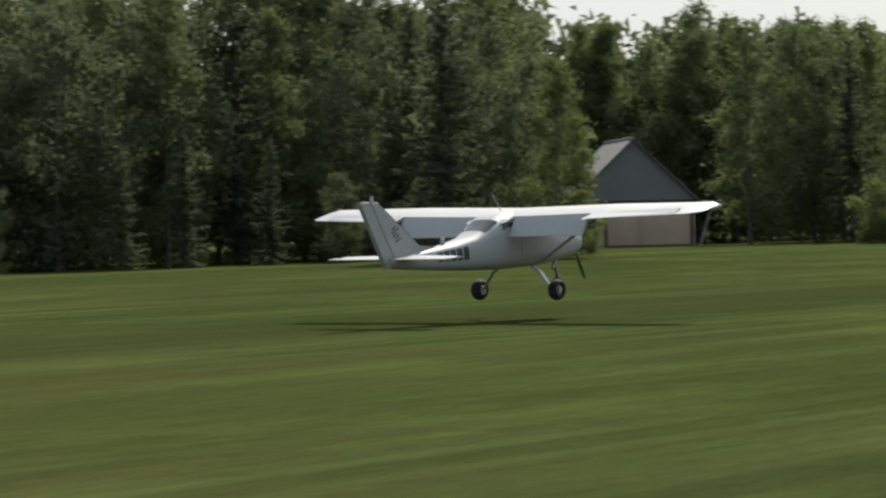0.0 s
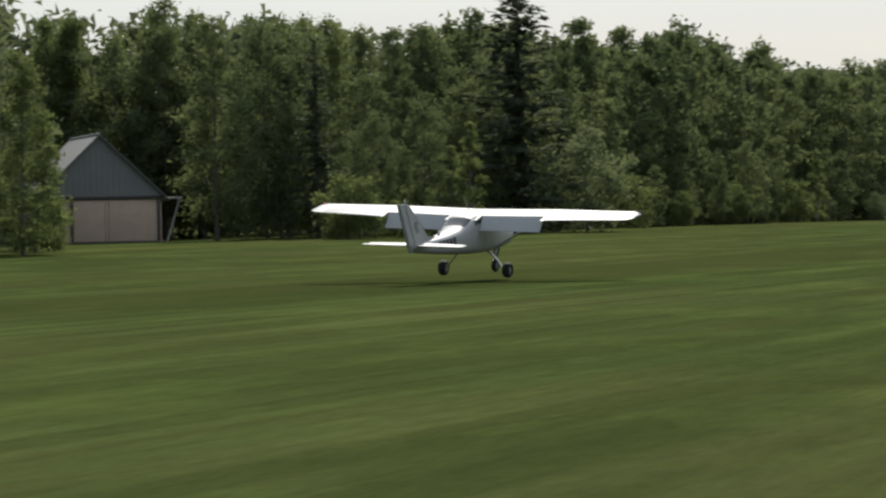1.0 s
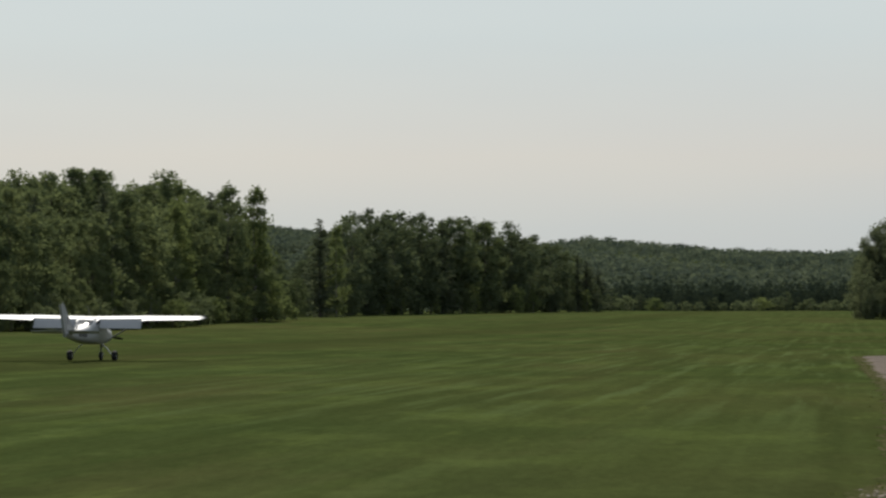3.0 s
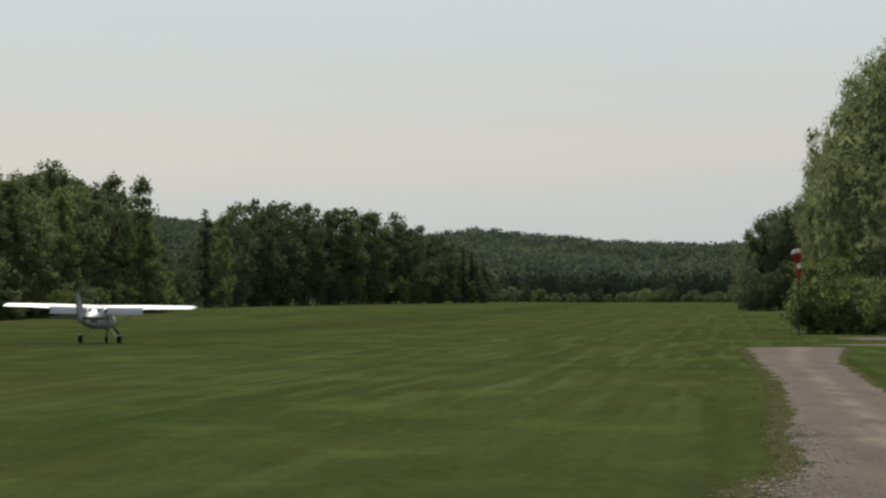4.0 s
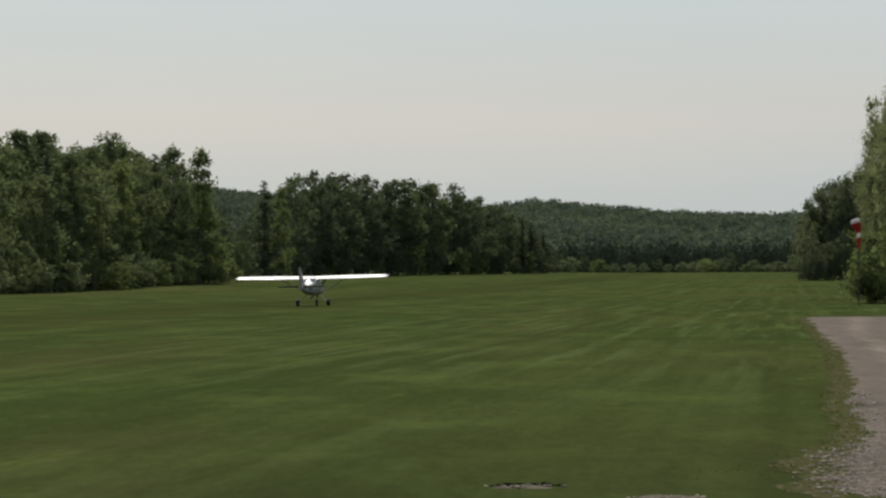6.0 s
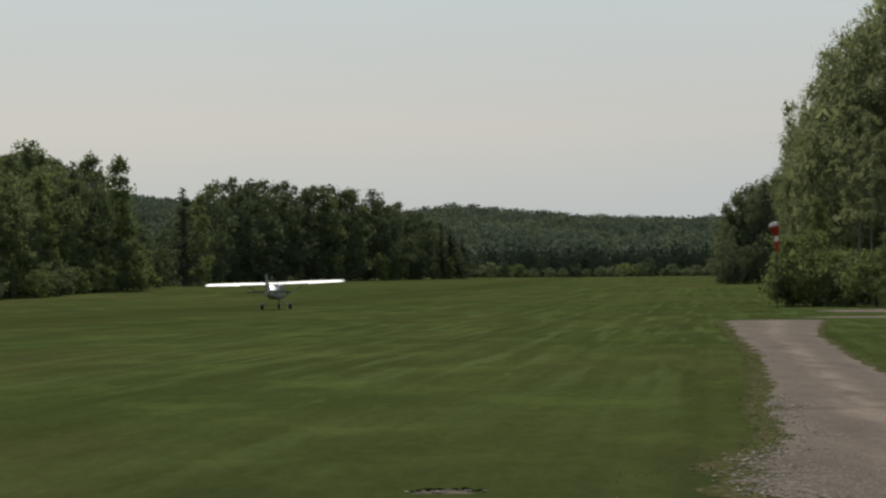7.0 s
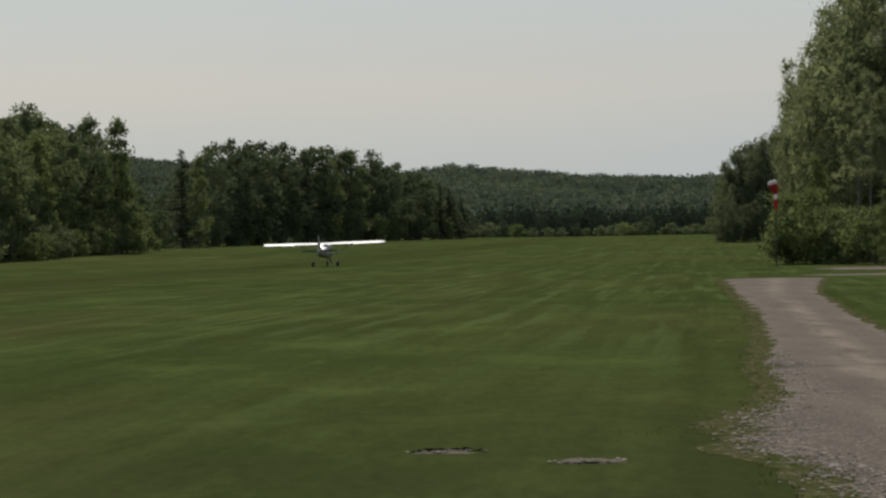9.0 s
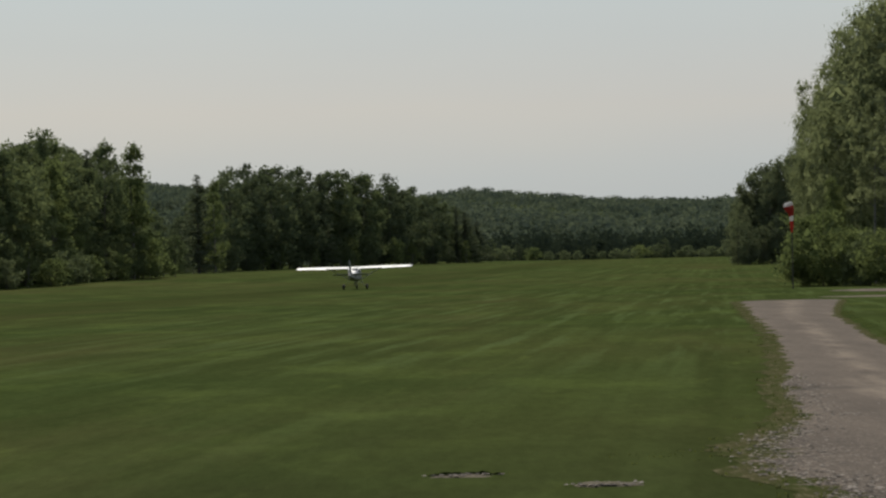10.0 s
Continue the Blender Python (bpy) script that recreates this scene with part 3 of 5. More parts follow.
def make_kinds():
    KINDS["maple"] = [tree_kind("broadleaf_tree", 10 + i, 12.0, 6.4, 0.5, 4300, 0.17, M_LEAF, M_BARK, "round", 20) for i in range(4)]
    KINDS["aspen"] = [tree_kind("aspen_tree", 20 + i, 13.0, 4.8, 0.8, 3600, 0.155, M_LEAF, M_BARK, "column", 22) for i in range(3)]
    KINDS["birch"] = [tree_kind("birch_tree", 30 + i, 12.0, 4.8, 0.4, 4000, 0.15, M_BIRCH, M_PALEBARK, "column", 22, 0.8) for i in range(2)]
    KINDS["maple_near"] = [tree_kind("broadleaf_tree", 10 + i, 12.0, 6.4, 0.5, 8400, 0.112, M_LEAF, M_BARK, "round", 22) for i in range(5)]
    KINDS["aspen_near"] = [tree_kind("aspen_tree", 20 + i, 13.0, 4.8, 0.8, 8500, 0.10, M_LEAF, M_BARK, "column", 24) for i in range(4)]
    KINDS["birch_near"] = [tree_kind("birch_tree", 30 + i, 12.0, 4.8, 0.4, 11000, 0.085, M_BIRCH, M_PALEBARK, "column", 24, 0.8) for i in range(2)]
    KINDS["deep_near"] = [tree_kind("broadleaf_tree", 80 + i, 12.0, 7.0, 0.3, 8000, 0.12, M_DEEP, M_BARK, "round", 22) for i in range(3)]
    KINDS["tall"] = [tree_kind("tall_aspen", 90 + i, 17.0, 9.0, 2.2, 21000, 0.086, M_TALL, M_PALEBARK, "round", 30) for i in range(3)]
    KINDS["hedge"] = [tree_kind("broadleaf_tree", 120 + i, 9.0, 6.2, 0.2, 5200, 0.125, M_DEEP, M_BARK, "round", 18) for i in range(3)]
    KINDS["spruce"] = [spruce_kind("spruce_tree", 40 + i, 14.0, 5.6, 3600, 0.24) for i in range(3)]
    KINDS["deep"] = [tree_kind("broadleaf_tree", 80 + i, 12.0, 7.0, 0.3, 2200, 0.27, M_DEEP, M_BARK, "round", 18) for i in range(3)]
    KINDS["far"] = [tree_kind("broadleaf_tree", 130 + i, 12.0, 7.0, 0.3, 2400, 0.22, M_HEDGE, M_BARK, "round", 18) for i in range(4)]
    KINDS["willow"] = [tree_kind("willow_bush", 50 + i, 4.2, 4.6, 0.1, 4600, 0.085, M_WILLOW, M_BARK, "round", 14) for i in range(2)]
    KINDS["bush"] = [tree_kind("leafy_bush", 60 + i, 3.6, 4.2, 0.1, 4600, 0.08, M_BIRCH, M_BARK, "round", 14) for i in range(2)]
    KINDS["slim"] = [tree_kind("slim_aspen", 140 + i, 15.0, 4.2, 6.0, 5000, 0.09, M_TALL, M_PALEBARK, "column", 14) for i in range(2)]
    KINDS["willow_far"] = [tree_kind("willow_bush", 50 + i, 4.2, 4.6, 0.1, 1100, 0.17, M_WILLOW, M_BARK, "round", 12) for i in range(3)]
    KINDS["bush_far"] = [tree_kind("leafy_bush", 60 + i, 3.6, 4.2, 0.1, 1100, 0.16, M_BIRCH, M_BARK, "round", 12) for i in range(3)]
    KINDS["sapling_far"] = [tree_kind("young_birch", 70 + i, 6.5, 2.2, 0.2, 900, 0.15, M_BIRCH, M_PALEBARK, "cone", 14) for i in range(2)]
    KINDS["sapling"] = [tree_kind("young_birch", 70 + i, 6.5, 2.2, 0.2, 2600, 0.09, M_BIRCH, M_PALEBARK, "cone", 18) for i in range(2)]


LABELS = {
    "maple": ("dark green broadleaf tree at the wood's edge", "tree"),
    "deep": ("dark green broadleaf tree deep in the wood", "tree"),
    "far": ("dark green broadleaf tree of a distant wood", "tree"),
    "tall": ("tall leafy aspen beside the gravel yard", "tree"),
    "slim": ("slim pale-barked aspen with a high thin crown", "tree"),
    "hedge": ("tall dense dark green broadleaf tree in a block", "tree"),
    "aspen": ("tall slim aspen with grey-green leaves", "tree"),
    "birch": ("bright green young-leaved birch tree", "tree"),
    "spruce": ("dark green pointed spruce tree", "tree"),
    "willow": ("pale grey-green willow bush on the grass edge", "bush"),
    "bush": ("rounded light green bush on the grass edge", "bush"),
    "sapling": ("slim pointed light green young birch", "tree"),
}
NATIVE = {"slim": 15.0, "far": 12.0, "hedge": 9.0, "tall": 17.0, "deep": 12.0, "maple": 12.0, "aspen": 13.0, "birch": 12.0, "spruce": 14.0, "willow": 4.2, "bush": 3.6, "sapling": 6.5}
used_kinds = {}
tree_rnd = random.Random(11)


def plant(kind, x, y, height, fat=1.0, group="", pick=None):
    """A tree of that kind on the ground at x, y, height metres tall."""
    key = kind + "_near" if kind in ("maple", "aspen", "birch", "deep") and math.hypot(x, y) < 225 else kind
    if kind in ("willow", "bush", "sapling") and math.hypot(x, y) > 300:
        key = kind + "_far"
    which = tree_rnd.randrange(len(KINDS[key])) if pick is None else pick % len(KINDS[key])
    src = KINDS[key][which]
    s = height / NATIVE[kind]
    m = pose(x, y, ground_z(x, y) - 0.05, 0, 0, tree_rnd.uniform(0, 360))
    first = (key, which) not in used_kinds
    used_kinds[(key, which)] = True
    ob = src if first else copy_thing(src, m)
    ob.matrix_basis = m
    ob.scale = (s * fat, s * fat, s)
    tagged(ob, LABELS[kind][0], LABELS[kind][1], group)
    return ob


def skyline(b):
    """Height of the tree tops over the horizon in degrees, by bearing."""
    pts = [(-40, 5.8), (-35, 5.4), (-30, 5.2), (-27.8, 4.7), (-26.8, 4.8), (-25.5, 4.6), (-24.3, 4.0), (-23.7, 3.3), (-22.7, 4.3), (-21.5, 3.9), (-20, 3.98), (-18.3, 3.6), (-16.6, 3.8), (-14.8, 3.6), (-14, 3.4), (-13.1, 3.52), (-11.6, 3.05), (-10, 2.7), (-8.45, 2.8), (-7.7, 2.5), (-7.05, 2.68), (-6.5, 2.4), (-5.96, 2.44), (-5.4, 2.42), (-4.9, 1.7)]
    for (a, ea), (c, ec) in zip(pts, pts[1:]):
        if b <= c:
            return ea + (ec - ea) * max(0.0, (b - a) / (c - a))
    return 1.6


def tall(x, y, el):
    """Height of a tree at x, y whose tip stands el degrees over the eye."""
    return 0.985 * (math.hypot(x, y) * math.tan(radians(el)) + EYE.z - ground_z(x, y))


def north_wood():
    """The long wood along the far side of the strip."""
    rnd = random.Random(21)
    l = 62.0
    while l < 428.0:
        x, y = lane(-80.0 - rnd.uniform(0, 3), l + rnd.uniform(-0.8, 0.8))
        b = math.degrees(math.atan2(x, y))
        near_shed = -25.2 < b < -19.3
        if not near_shed:
            kind = rnd.choices(["maple", "aspen", "birch", "spruce", "deep"], [5, 3.5, 1.4, 0.5, 0] if b > -25.7 else [0.3, 0.6, 0.0, 1.6, 3])[0]
            el = skyline(b) * (rnd.uniform(0.62, 0.95) if kind != "spruce" else rnd.uniform(0.8, 0.97))
            plant(kind, x, y, tall(x, y, el), rnd.uniform(0.9, 1.2), "trees of the long wood")
        # taller row behind
        x, y = lane(-87.0 - rnd.uniform(0, 4), l + rnd.uniform(-1, 1) + 2)
        b = math.degrees(math.atan2(x, y))
        if -25.3 < b < -21.8:
            x, y = polar(b, rnd.uniform(207, 216))
        kind = rnd.choices(["maple", "aspen", "birch", "spruce"], [2, 1, 5, 0.3] if -25.0 < b < -19.0 else [4, 4, 0.0, 0.6])[0]
        plant(kind, x, y, tall(x, y, skyline(b) * (1.05 if b < -17 else 1.0) * rnd.choice((0.86, 0.91, 0.95, 0.98)) * rnd.uniform(0.97, 1.02)), rnd.uniform(0.9, 1.15), "trees of the long wood")
        l += rnd.uniform(3.6, 5.0) * (0.8 if l < 150 else 1.0)
    # crowns that stand above the rest
    for b, el, kind, fat in ((-31.5, 5.3, "aspen", 1.1), (-29.6, 5.1, "maple", 0.9), (-26.6, 4.9, "birch", 1.2), (-20.7, 3.75, "maple", 0.8), (-18.3, 3.6, "aspen", 1.0), (-17.6, 3.6, "aspen", 0.9),
                             (-16.72, 3.82, "maple", 0.8), (-14.83, 3.66, "aspen", 1.0), (-14.03, 3.48, "aspen", 1.0), (-13.08, 3.58, "maple", 0.85), (-12.3, 3.2, "aspen", 1.0), (-11.52, 3.1, "maple", 0.75), (-10.6, 2.66, "aspen", 1.1),
                             (-9.85, 2.74, "maple", 0.75), (-8.7, 2.8, "aspen", 1.15), (-8.3, 2.78, "aspen", 1.1), (-7.04, 2.72, "maple", 0.8), (-5.99, 2.46, "aspen", 0.9)):
        x, y = polar(b, (86.0 + rnd.uniform(0, 2)) / math.sin(radians(RUN - b)))
        plant(kind, x, y, tall(x, y, el), fat, "trees of the long wood")
    # the mass of the wood further in
    npr = np.random.RandomState(77)
    sprays = []
    for w0 in (-96.0, -106.0, -117.0):
        l = 60.0
        while l < 432.0:
            x, y = lane(w0 - rnd.uniform(0, 5), l)
            b = math.degrees(math.atan2(x, y))
            if -25.6 < b < -21.5 and math.hypot(x, y) < 214:
                x, y = polar(b, rnd.uniform(216, 232))
            h = tall(x, y, skyline(b) * rnd.uniform(0.78, 0.92))
            cs = []
            for i in range(26):
                t = rnd.random()
                q = 3.6 * math.sqrt(max(0.05, 1 - (2 * t - 0.85) ** 2 / 1.5)) * math.sqrt(rnd.random())
                a = rnd.uniform(0, 6.283)
                cs.append((x + math.cos(a) * q, y + math.sin(a) * q, ground_z(x, y) + 0.3 + (h - 0.5) * t, rnd.uniform(0.7, 1.3)))
            sprays.append(leaves(npr, cs, 850, 1.3, 0.46, 0.3)[0])
            l += rnd.uniform(4.6, 6.4)
    v = np.concatenate(sprays)
    ob = new("woodland_interior", crown_mesh("woodland_interior", v, np.arange(len(v)).reshape(-1, 3), M_DEEP))
    tagged(ob, "dense dark green foliage deeper in the wood", "woodland", kind="stuff")
    # low growth along the foot of the wood
    l = 62.0
    while l < 426.0:
        x, y = lane(-75.5 - rnd.uniform(0, 2.5), l)
        b = math.degrees(math.atan2(x, y))
        if not (-25.0 < b < -19.3):
            kind = rnd.choices(["bush", "willow", "sapling", "maple"], [2, 1.0, 1.2, 2.2] if b > -26.5 else [0, 0, 0, 1])[0]
            if b < -26.5:
                kind = rnd.choice(["spruce", "deep"])
            h = {"bush": (2.2, 4.0), "willow": (2.5, 4.0), "sapling": (4.0, 7.5), "maple": (4.5, 7.5), "deep": (3.0, 5.0), "spruce": (2.5, 6.0)}[kind]
            plant(kind, x, y, rnd.uniform(*h), rnd.uniform(0.9, 1.2), "low growth along the long wood")
        l += rnd.uniform(3.5, 7.0)
    # marked trees
    for kind, b, el, d, fat in (("spruce", -15.98, 4.6, 208, 1.6), ("spruce", -19.76, 3.4, 192, 1.0), ("willow", -14.75, 1.55, 206, 1.0), ("maple", -17.75, 2.15, 189, 0.95),
                                ("sapling", -16.9, 1.75, 193, 1.1), ("sapling", -17.25, 1.3, 190, 1.0), ("maple", -18.7, 1.9, 186, 0.9), ("deep", -19.2, 0.9, 184, 0.9), ("birch", -25.2, 3.2, 139, 1.2),
                                ("deep", -26.5, 4.1, 136, 0.9), ("birch", -22.6, 4.15, 212, 1.1), ("birch", -21.95, 3.85, 214, 1.0), ("birch", -23.4, 3.5, 216, 1.1), ("bush", -24.75, 0.45, 150, 0.8), ("spruce", -27.3, 4.6, 133, 1.1), ("maple", -25.0, 2.1, 146, 0.7), ("birch", -5.42, 2.45, 404, 1.0), ("maple", -5.95, 2.44, 398, 0.75)):
        x, y = polar(b, d)
        plant(kind, x, y, tall(x, y, el), fat, "trees of the long wood", 0)


def build_brush_pile():
    """Bare pale branches thrown down at the foot of the wood."""
    rnd = random.Random(63)
    x, y = polar(-26.3, 128.0)
    pile = new("brush_pile")
    pile.location = (x, y, ground_z(x, y))
    for k in range(15):
        a, q = rnd.uniform(0, 6.283), rnd.uniform(0.1, 0.9)
        ox, oy, ln = math.cos(a) * q, math.sin(a) * q * 0.6, rnd.uniform(0.7, 1.5)
        turn, rise = rnd.uniform(0, 6.283), rnd.uniform(0.05, 0.75)
        mid = (ox + math.cos(turn) * ln * 0.5, oy + math.sin(turn) * ln * 0.5, 0.04 + rise * ln * 0.62)
        end = (ox + math.cos(turn) * ln, oy + math.sin(turn) * ln, max(0.03, rise * ln * 0.75))
        turned = (Vector(end) - Vector((ox, oy, -0.02))).to_track_quat("Z", "Y")
        bm = loft([[Vector(c) + turned @ Vector((math.cos(i * 1.0472) * r, math.sin(i * 1.0472) * r, 0)) for i in range(6)] for c, r in (((ox, oy, -0.02), 0.032), (mid, 0.026), (end, 0.014))])
        part("branch", bm, M_PALEBARK, pile)
    tagged(pile, "low pile of pale bare branches at the wood's foot", "brush pile")


def far_wood():
    """The second wood beyond the gap, and the bushes at the end of the strip."""
    rnd = random.Random(31)
    for row in range(3):
        b = -5.0
        while b < 1.0:
            u = (b + 4.7) / 5.5
            d = 560 + 230 * max(0, u) + row * 9
            x, y = polar(b, d)
            top = 1.90 - 0.80 * step(-b, 3.9, 4.3) - 0.62 * step(b, -1.3, 0.5) - 0.75 * step(b, 0.45, 0.95) + (0.1 if -3.6 < b < -2.7 else 0)
            kind = rnd.choices(["far", "maple", "spruce"], [6, 1.3, 0.5])[0]
            plant(kind, x, y, tall(x, y, top * rnd.uniform(0.90, 1.02)) * (0.94 + 0.03 * row), rnd.uniform(0.9, 1.15), "trees of the far wood")
            b += rnd.uniform(0.32, 0.5)
    for b, el, d, fat in ((-4.23, 1.80, 548, 1.25), (0.72, 1.0, 790, 2.0), (0.95, 0.82, 806, 2.0)):
        x, y = polar(b, d)
        plant("spruce", x, y, tall(x, y, el), fat, "trees of the far wood")
    x, y = polar(-3.92, 550)
    plant("birch", x, y, tall(x, y, 1.72), 0.8, "trees of the far wood")
    b = -4.6
    while b < 1.0:
        x, y = polar(b, 552 + 230 * max(0, (b + 4.7) / 5.5))
        plant(rnd.choice(["far", "birch", "far"]), x, y, rnd.uniform(4, 8), 1.3, "trees of the far wood")
        b += rnd.uniform(0.22, 0.4)
    x, y = polar(-0.6, 715)
    plant("bush", x, y, 6.5, 0.8, "trees of the far wood")
    b = 0.6
    while b < 6.2:
        x, y = polar(b, 858 + rnd.uniform(-6, 12))
        kind = rnd.choices(["bush", "willow", "far"], [1, 3, 2.5])[0]
        plant(kind, x, y, rnd.uniform(2.2, 4.8) if kind != "far" else rnd.uniform(3.5, 7.0), rnd.uniform(1.1, 1.6), "bushes at the end of the strip")
        b += rnd.uniform(0.13, 0.30)


def east_wood():
    """Trees on the near side of the strip, past the track."""
    rnd = random.Random(41)
    # the far block of trees, its shaded end towards the strip's near half
    for row, (d, low) in enumerate(((506, 0.90), (518, 1.0), (532, 0.97), (560, 0.9), (600, 0.85))):
        b = 5.86 + 0.06 * (row % 2)
        while b < 8.6:
            x, y = polar(b, d + rnd.uniform(-4, 4))
            el = 1.24 + 0.52 * step(b, 5.80, 6.25) + 0.30 * step(b, 6.3, 7.1)
            plant("hedge", x, y, tall(x, y, el * low * rnd.uniform(0.94, 1.02)), rnd.uniform(0.58, 0.70), "trees of the far block")
            b += rnd.uniform(0.42, 0.55)
    for b, el in ((5.88, 1.36), (6.02, 1.58), (6.16, 1.70), (6.40, 1.80), (6.62, 1.90), (6.82, 2.02), (7.05, 2.10)):
        x, y = polar(b, 512)
        plant("hedge", x, y, tall(x, y, el), 0.58, "trees of the far block")
    for b in (5.78, 5.98, 6.25, 6.5, 6.85):
        x, y = polar(b, 499 + rnd.uniform(-3, 3))
        plant("hedge", x, y, rnd.uniform(5.5, 8.0), 0.9, "trees of the far block")
    # the tall trees beside the gravel yard, lower towards the far block
    for b, d, el, fat in ((7.28, 244, 3.35, 0.56), (7.12, 250, 2.7, 0.5), (7.62, 238, 3.85, 0.66), (7.55, 254, 3.3, 0.75), (7.95, 232, 4.35, 0.72), (8.0, 250, 3.9, 0.8), (8.35, 228, 4.8, 0.8), (8.8, 224, 5.2, 0.85),
                          (9.3, 222, 5.5, 0.9), (9.9, 226, 5.8, 0.9), (8.5, 246, 4.6, 0.9), (9.1, 242, 5.2, 0.9), (10.6, 222, 5.9, 0.9), (11.4, 216, 5.9, 0.9), (10.3, 212, 5.0, 0.9)):
        x, y = polar(b, d)
        plant("tall", x, y, tall(x, y, el), fat, "trees by the track")
    for b, d, h in ((8.52, 212, 13.5), (8.74, 209, 12.0), (8.30, 216, 14.0), (9.05, 208, 13.0)):
        x, y = polar(b, d)
        plant("slim", x, y, h, 0.9, "trees by the track")
    for b, d, h, kind in ((6.95, 210, 2.4, "bush"), (7.08, 214, 4.2, "bush"), (7.35, 209, 5.2, "bush"), (7.75, 206, 3.8, "bush"), (8.2, 204, 3.6, "willow"), (8.6, 202, 4.0, "bush"), (7.55, 216, 7.5, "birch"), (8.9, 198, 6.0, "birch"), (8.78, 186, 1.4, "sapling"), (9.0, 184, 1.1, "willow")):
        x, y = polar(b, d)
        plant(kind, x, y, h, 1.1, "bushes by the track")


def hill_forest():
    """Crowns over the far hills, and the dark belt of spruces below them."""
    rnd = np.random.RandomState(5)
    cs = []
    for _ in range(9000):
        b, d = rnd.uniform(-7, 8.5), 1420 + 1330 * rnd.uniform() ** 0.85
        x, y = polar(b, d)
        stand = noise.noise((x * 0.006, y * 0.004, 3.0))
        if stand < -0.25 and rnd.uniform() < 0.5:
            continue
        r = rnd.uniform(2.6, 6.0) * (1.0 + 0.5 * stand)
        cs.append((x, y, ground_z(x, y) + r * rnd.uniform(0.25, 0.85), r))
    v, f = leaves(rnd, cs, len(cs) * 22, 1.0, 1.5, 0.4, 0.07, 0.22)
    ob = new("hill_forest", crown_mesh("hill_forest", v, f, M_HAZY_HILL))
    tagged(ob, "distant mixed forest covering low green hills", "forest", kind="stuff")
    cs = []
    for _ in range(1400):
        b, d = rnd.uniform(-1.8, 8.0), rnd.uniform(930, 1180)
        x, y = polar(b, d)
        z, h = ground_z(x, y), rnd.uniform(7.0, 12.0) + 1.5 * step(d, 1000, 1150) * 3
        for k in range(5):
            cs.append((x, y, z + h * (0.12 + 0.2 * k), 1.25 - 0.2 * k))
    v, f = leaves(rnd, cs, len(cs) * 14, 2.5, 0.7, 0.6)
    ob = new("spruce_belt", crown_mesh("spruce_belt", v, f, M_BELT))
    tagged(ob, "dark belt of spruces below the hills", "forest", kind="stuff")


make_kinds()
north_wood()
far_wood()
east_wood()
hill_forest()
for key, sources in KINDS.items():
    for i, src in enumerate(sources):
        if (key, i) not in used_kinds:
            for ob in list(src.children) + [src]:
                bpy.data.objects.remove(ob)

# ================= small ground cover =================
M_TUFT = leaf_material("grass_blades", (0.060, 0.074, 0.022), (0.110, 0.118, 0.040), 0.5)
M_SOIL = plain("dry_bare_soil", (0.130, 0.108, 0.076), 0.95, vary=0.32, scale=7.0, relief=0.03)
M_SOIL.node_tree.nodes["Principled BSDF"].inputs["Specular IOR Level"].default_value = 0.03


def track_edges(y):
    for (xa, ya, ha), (xb, yb, hb) in zip(TRACK, TRACK[1:]):
        if ya <= y <= yb:
            t = (y - ya) / (yb - ya)
            x, h = xa + (xb - xa) * t, ha + (hb - ha) * t
            return x - h, x + h
    return 1e6, 1e6


def build_tufts():
    """Longer blades beside the track."""
    rnd = random.Random(51)
    verts, faces = [], []

    def tuft(x, y, h, blades):
        z = ground_z(x, y)
        for _ in range(blades):
            a = rnd.uniform(0, 6.283)
            ox, oy = x + rnd.gauss(0, 0.05), y + rnd.gauss(0, 0.05)
            dx, dy, lean = math.cos(a), math.sin(a), rnd.uniform(0.3, 1.1) * h
            w = 0.012 + 0.06 * h
            k = len(verts)
            verts.extend([(ox - dy * w, oy + dx * w, z - 0.01), (ox + dy * w, oy - dx * w, z - 0.01), (ox + dx * lean, oy + dy * lean, z + h * rnd.uniform(0.6, 1.0))])
            faces.append((k, k + 1, k + 2))

    for _ in range(520):
        y = rnd.uniform(20, 128)
        lo, hi = track_edges(y)
        side = rnd.random() < 0.55
        x = lo + rnd.gauss(-0.05, 0.22) if side else hi + rnd.gauss(0.1, 0.2)
        tuft(x, y, rnd.uniform(0.02, 0.055), 5)
    for _ in range(16):         # a few brighter weeds in the turf
        tuft(2.4 + rnd.gauss(0, 0.28), 32.2 + rnd.gauss(0, 0.35), rnd.uniform(0.012, 0.03), 5)
    for _ in range(60):         # lush rim on the far side of the bare hollow
        tuft(rnd.uniform(0.0, 0.68), 30.0 + rnd.gauss(0, 0.05), rnd.uniform(0.012, 0.025), 6)
    ob = new("grass_tufts", mesh_of("grass_tufts", verts, faces, M_TUFT))
    tagged(ob, "short uneven tufts of green grass", "grass", kind="stuff")


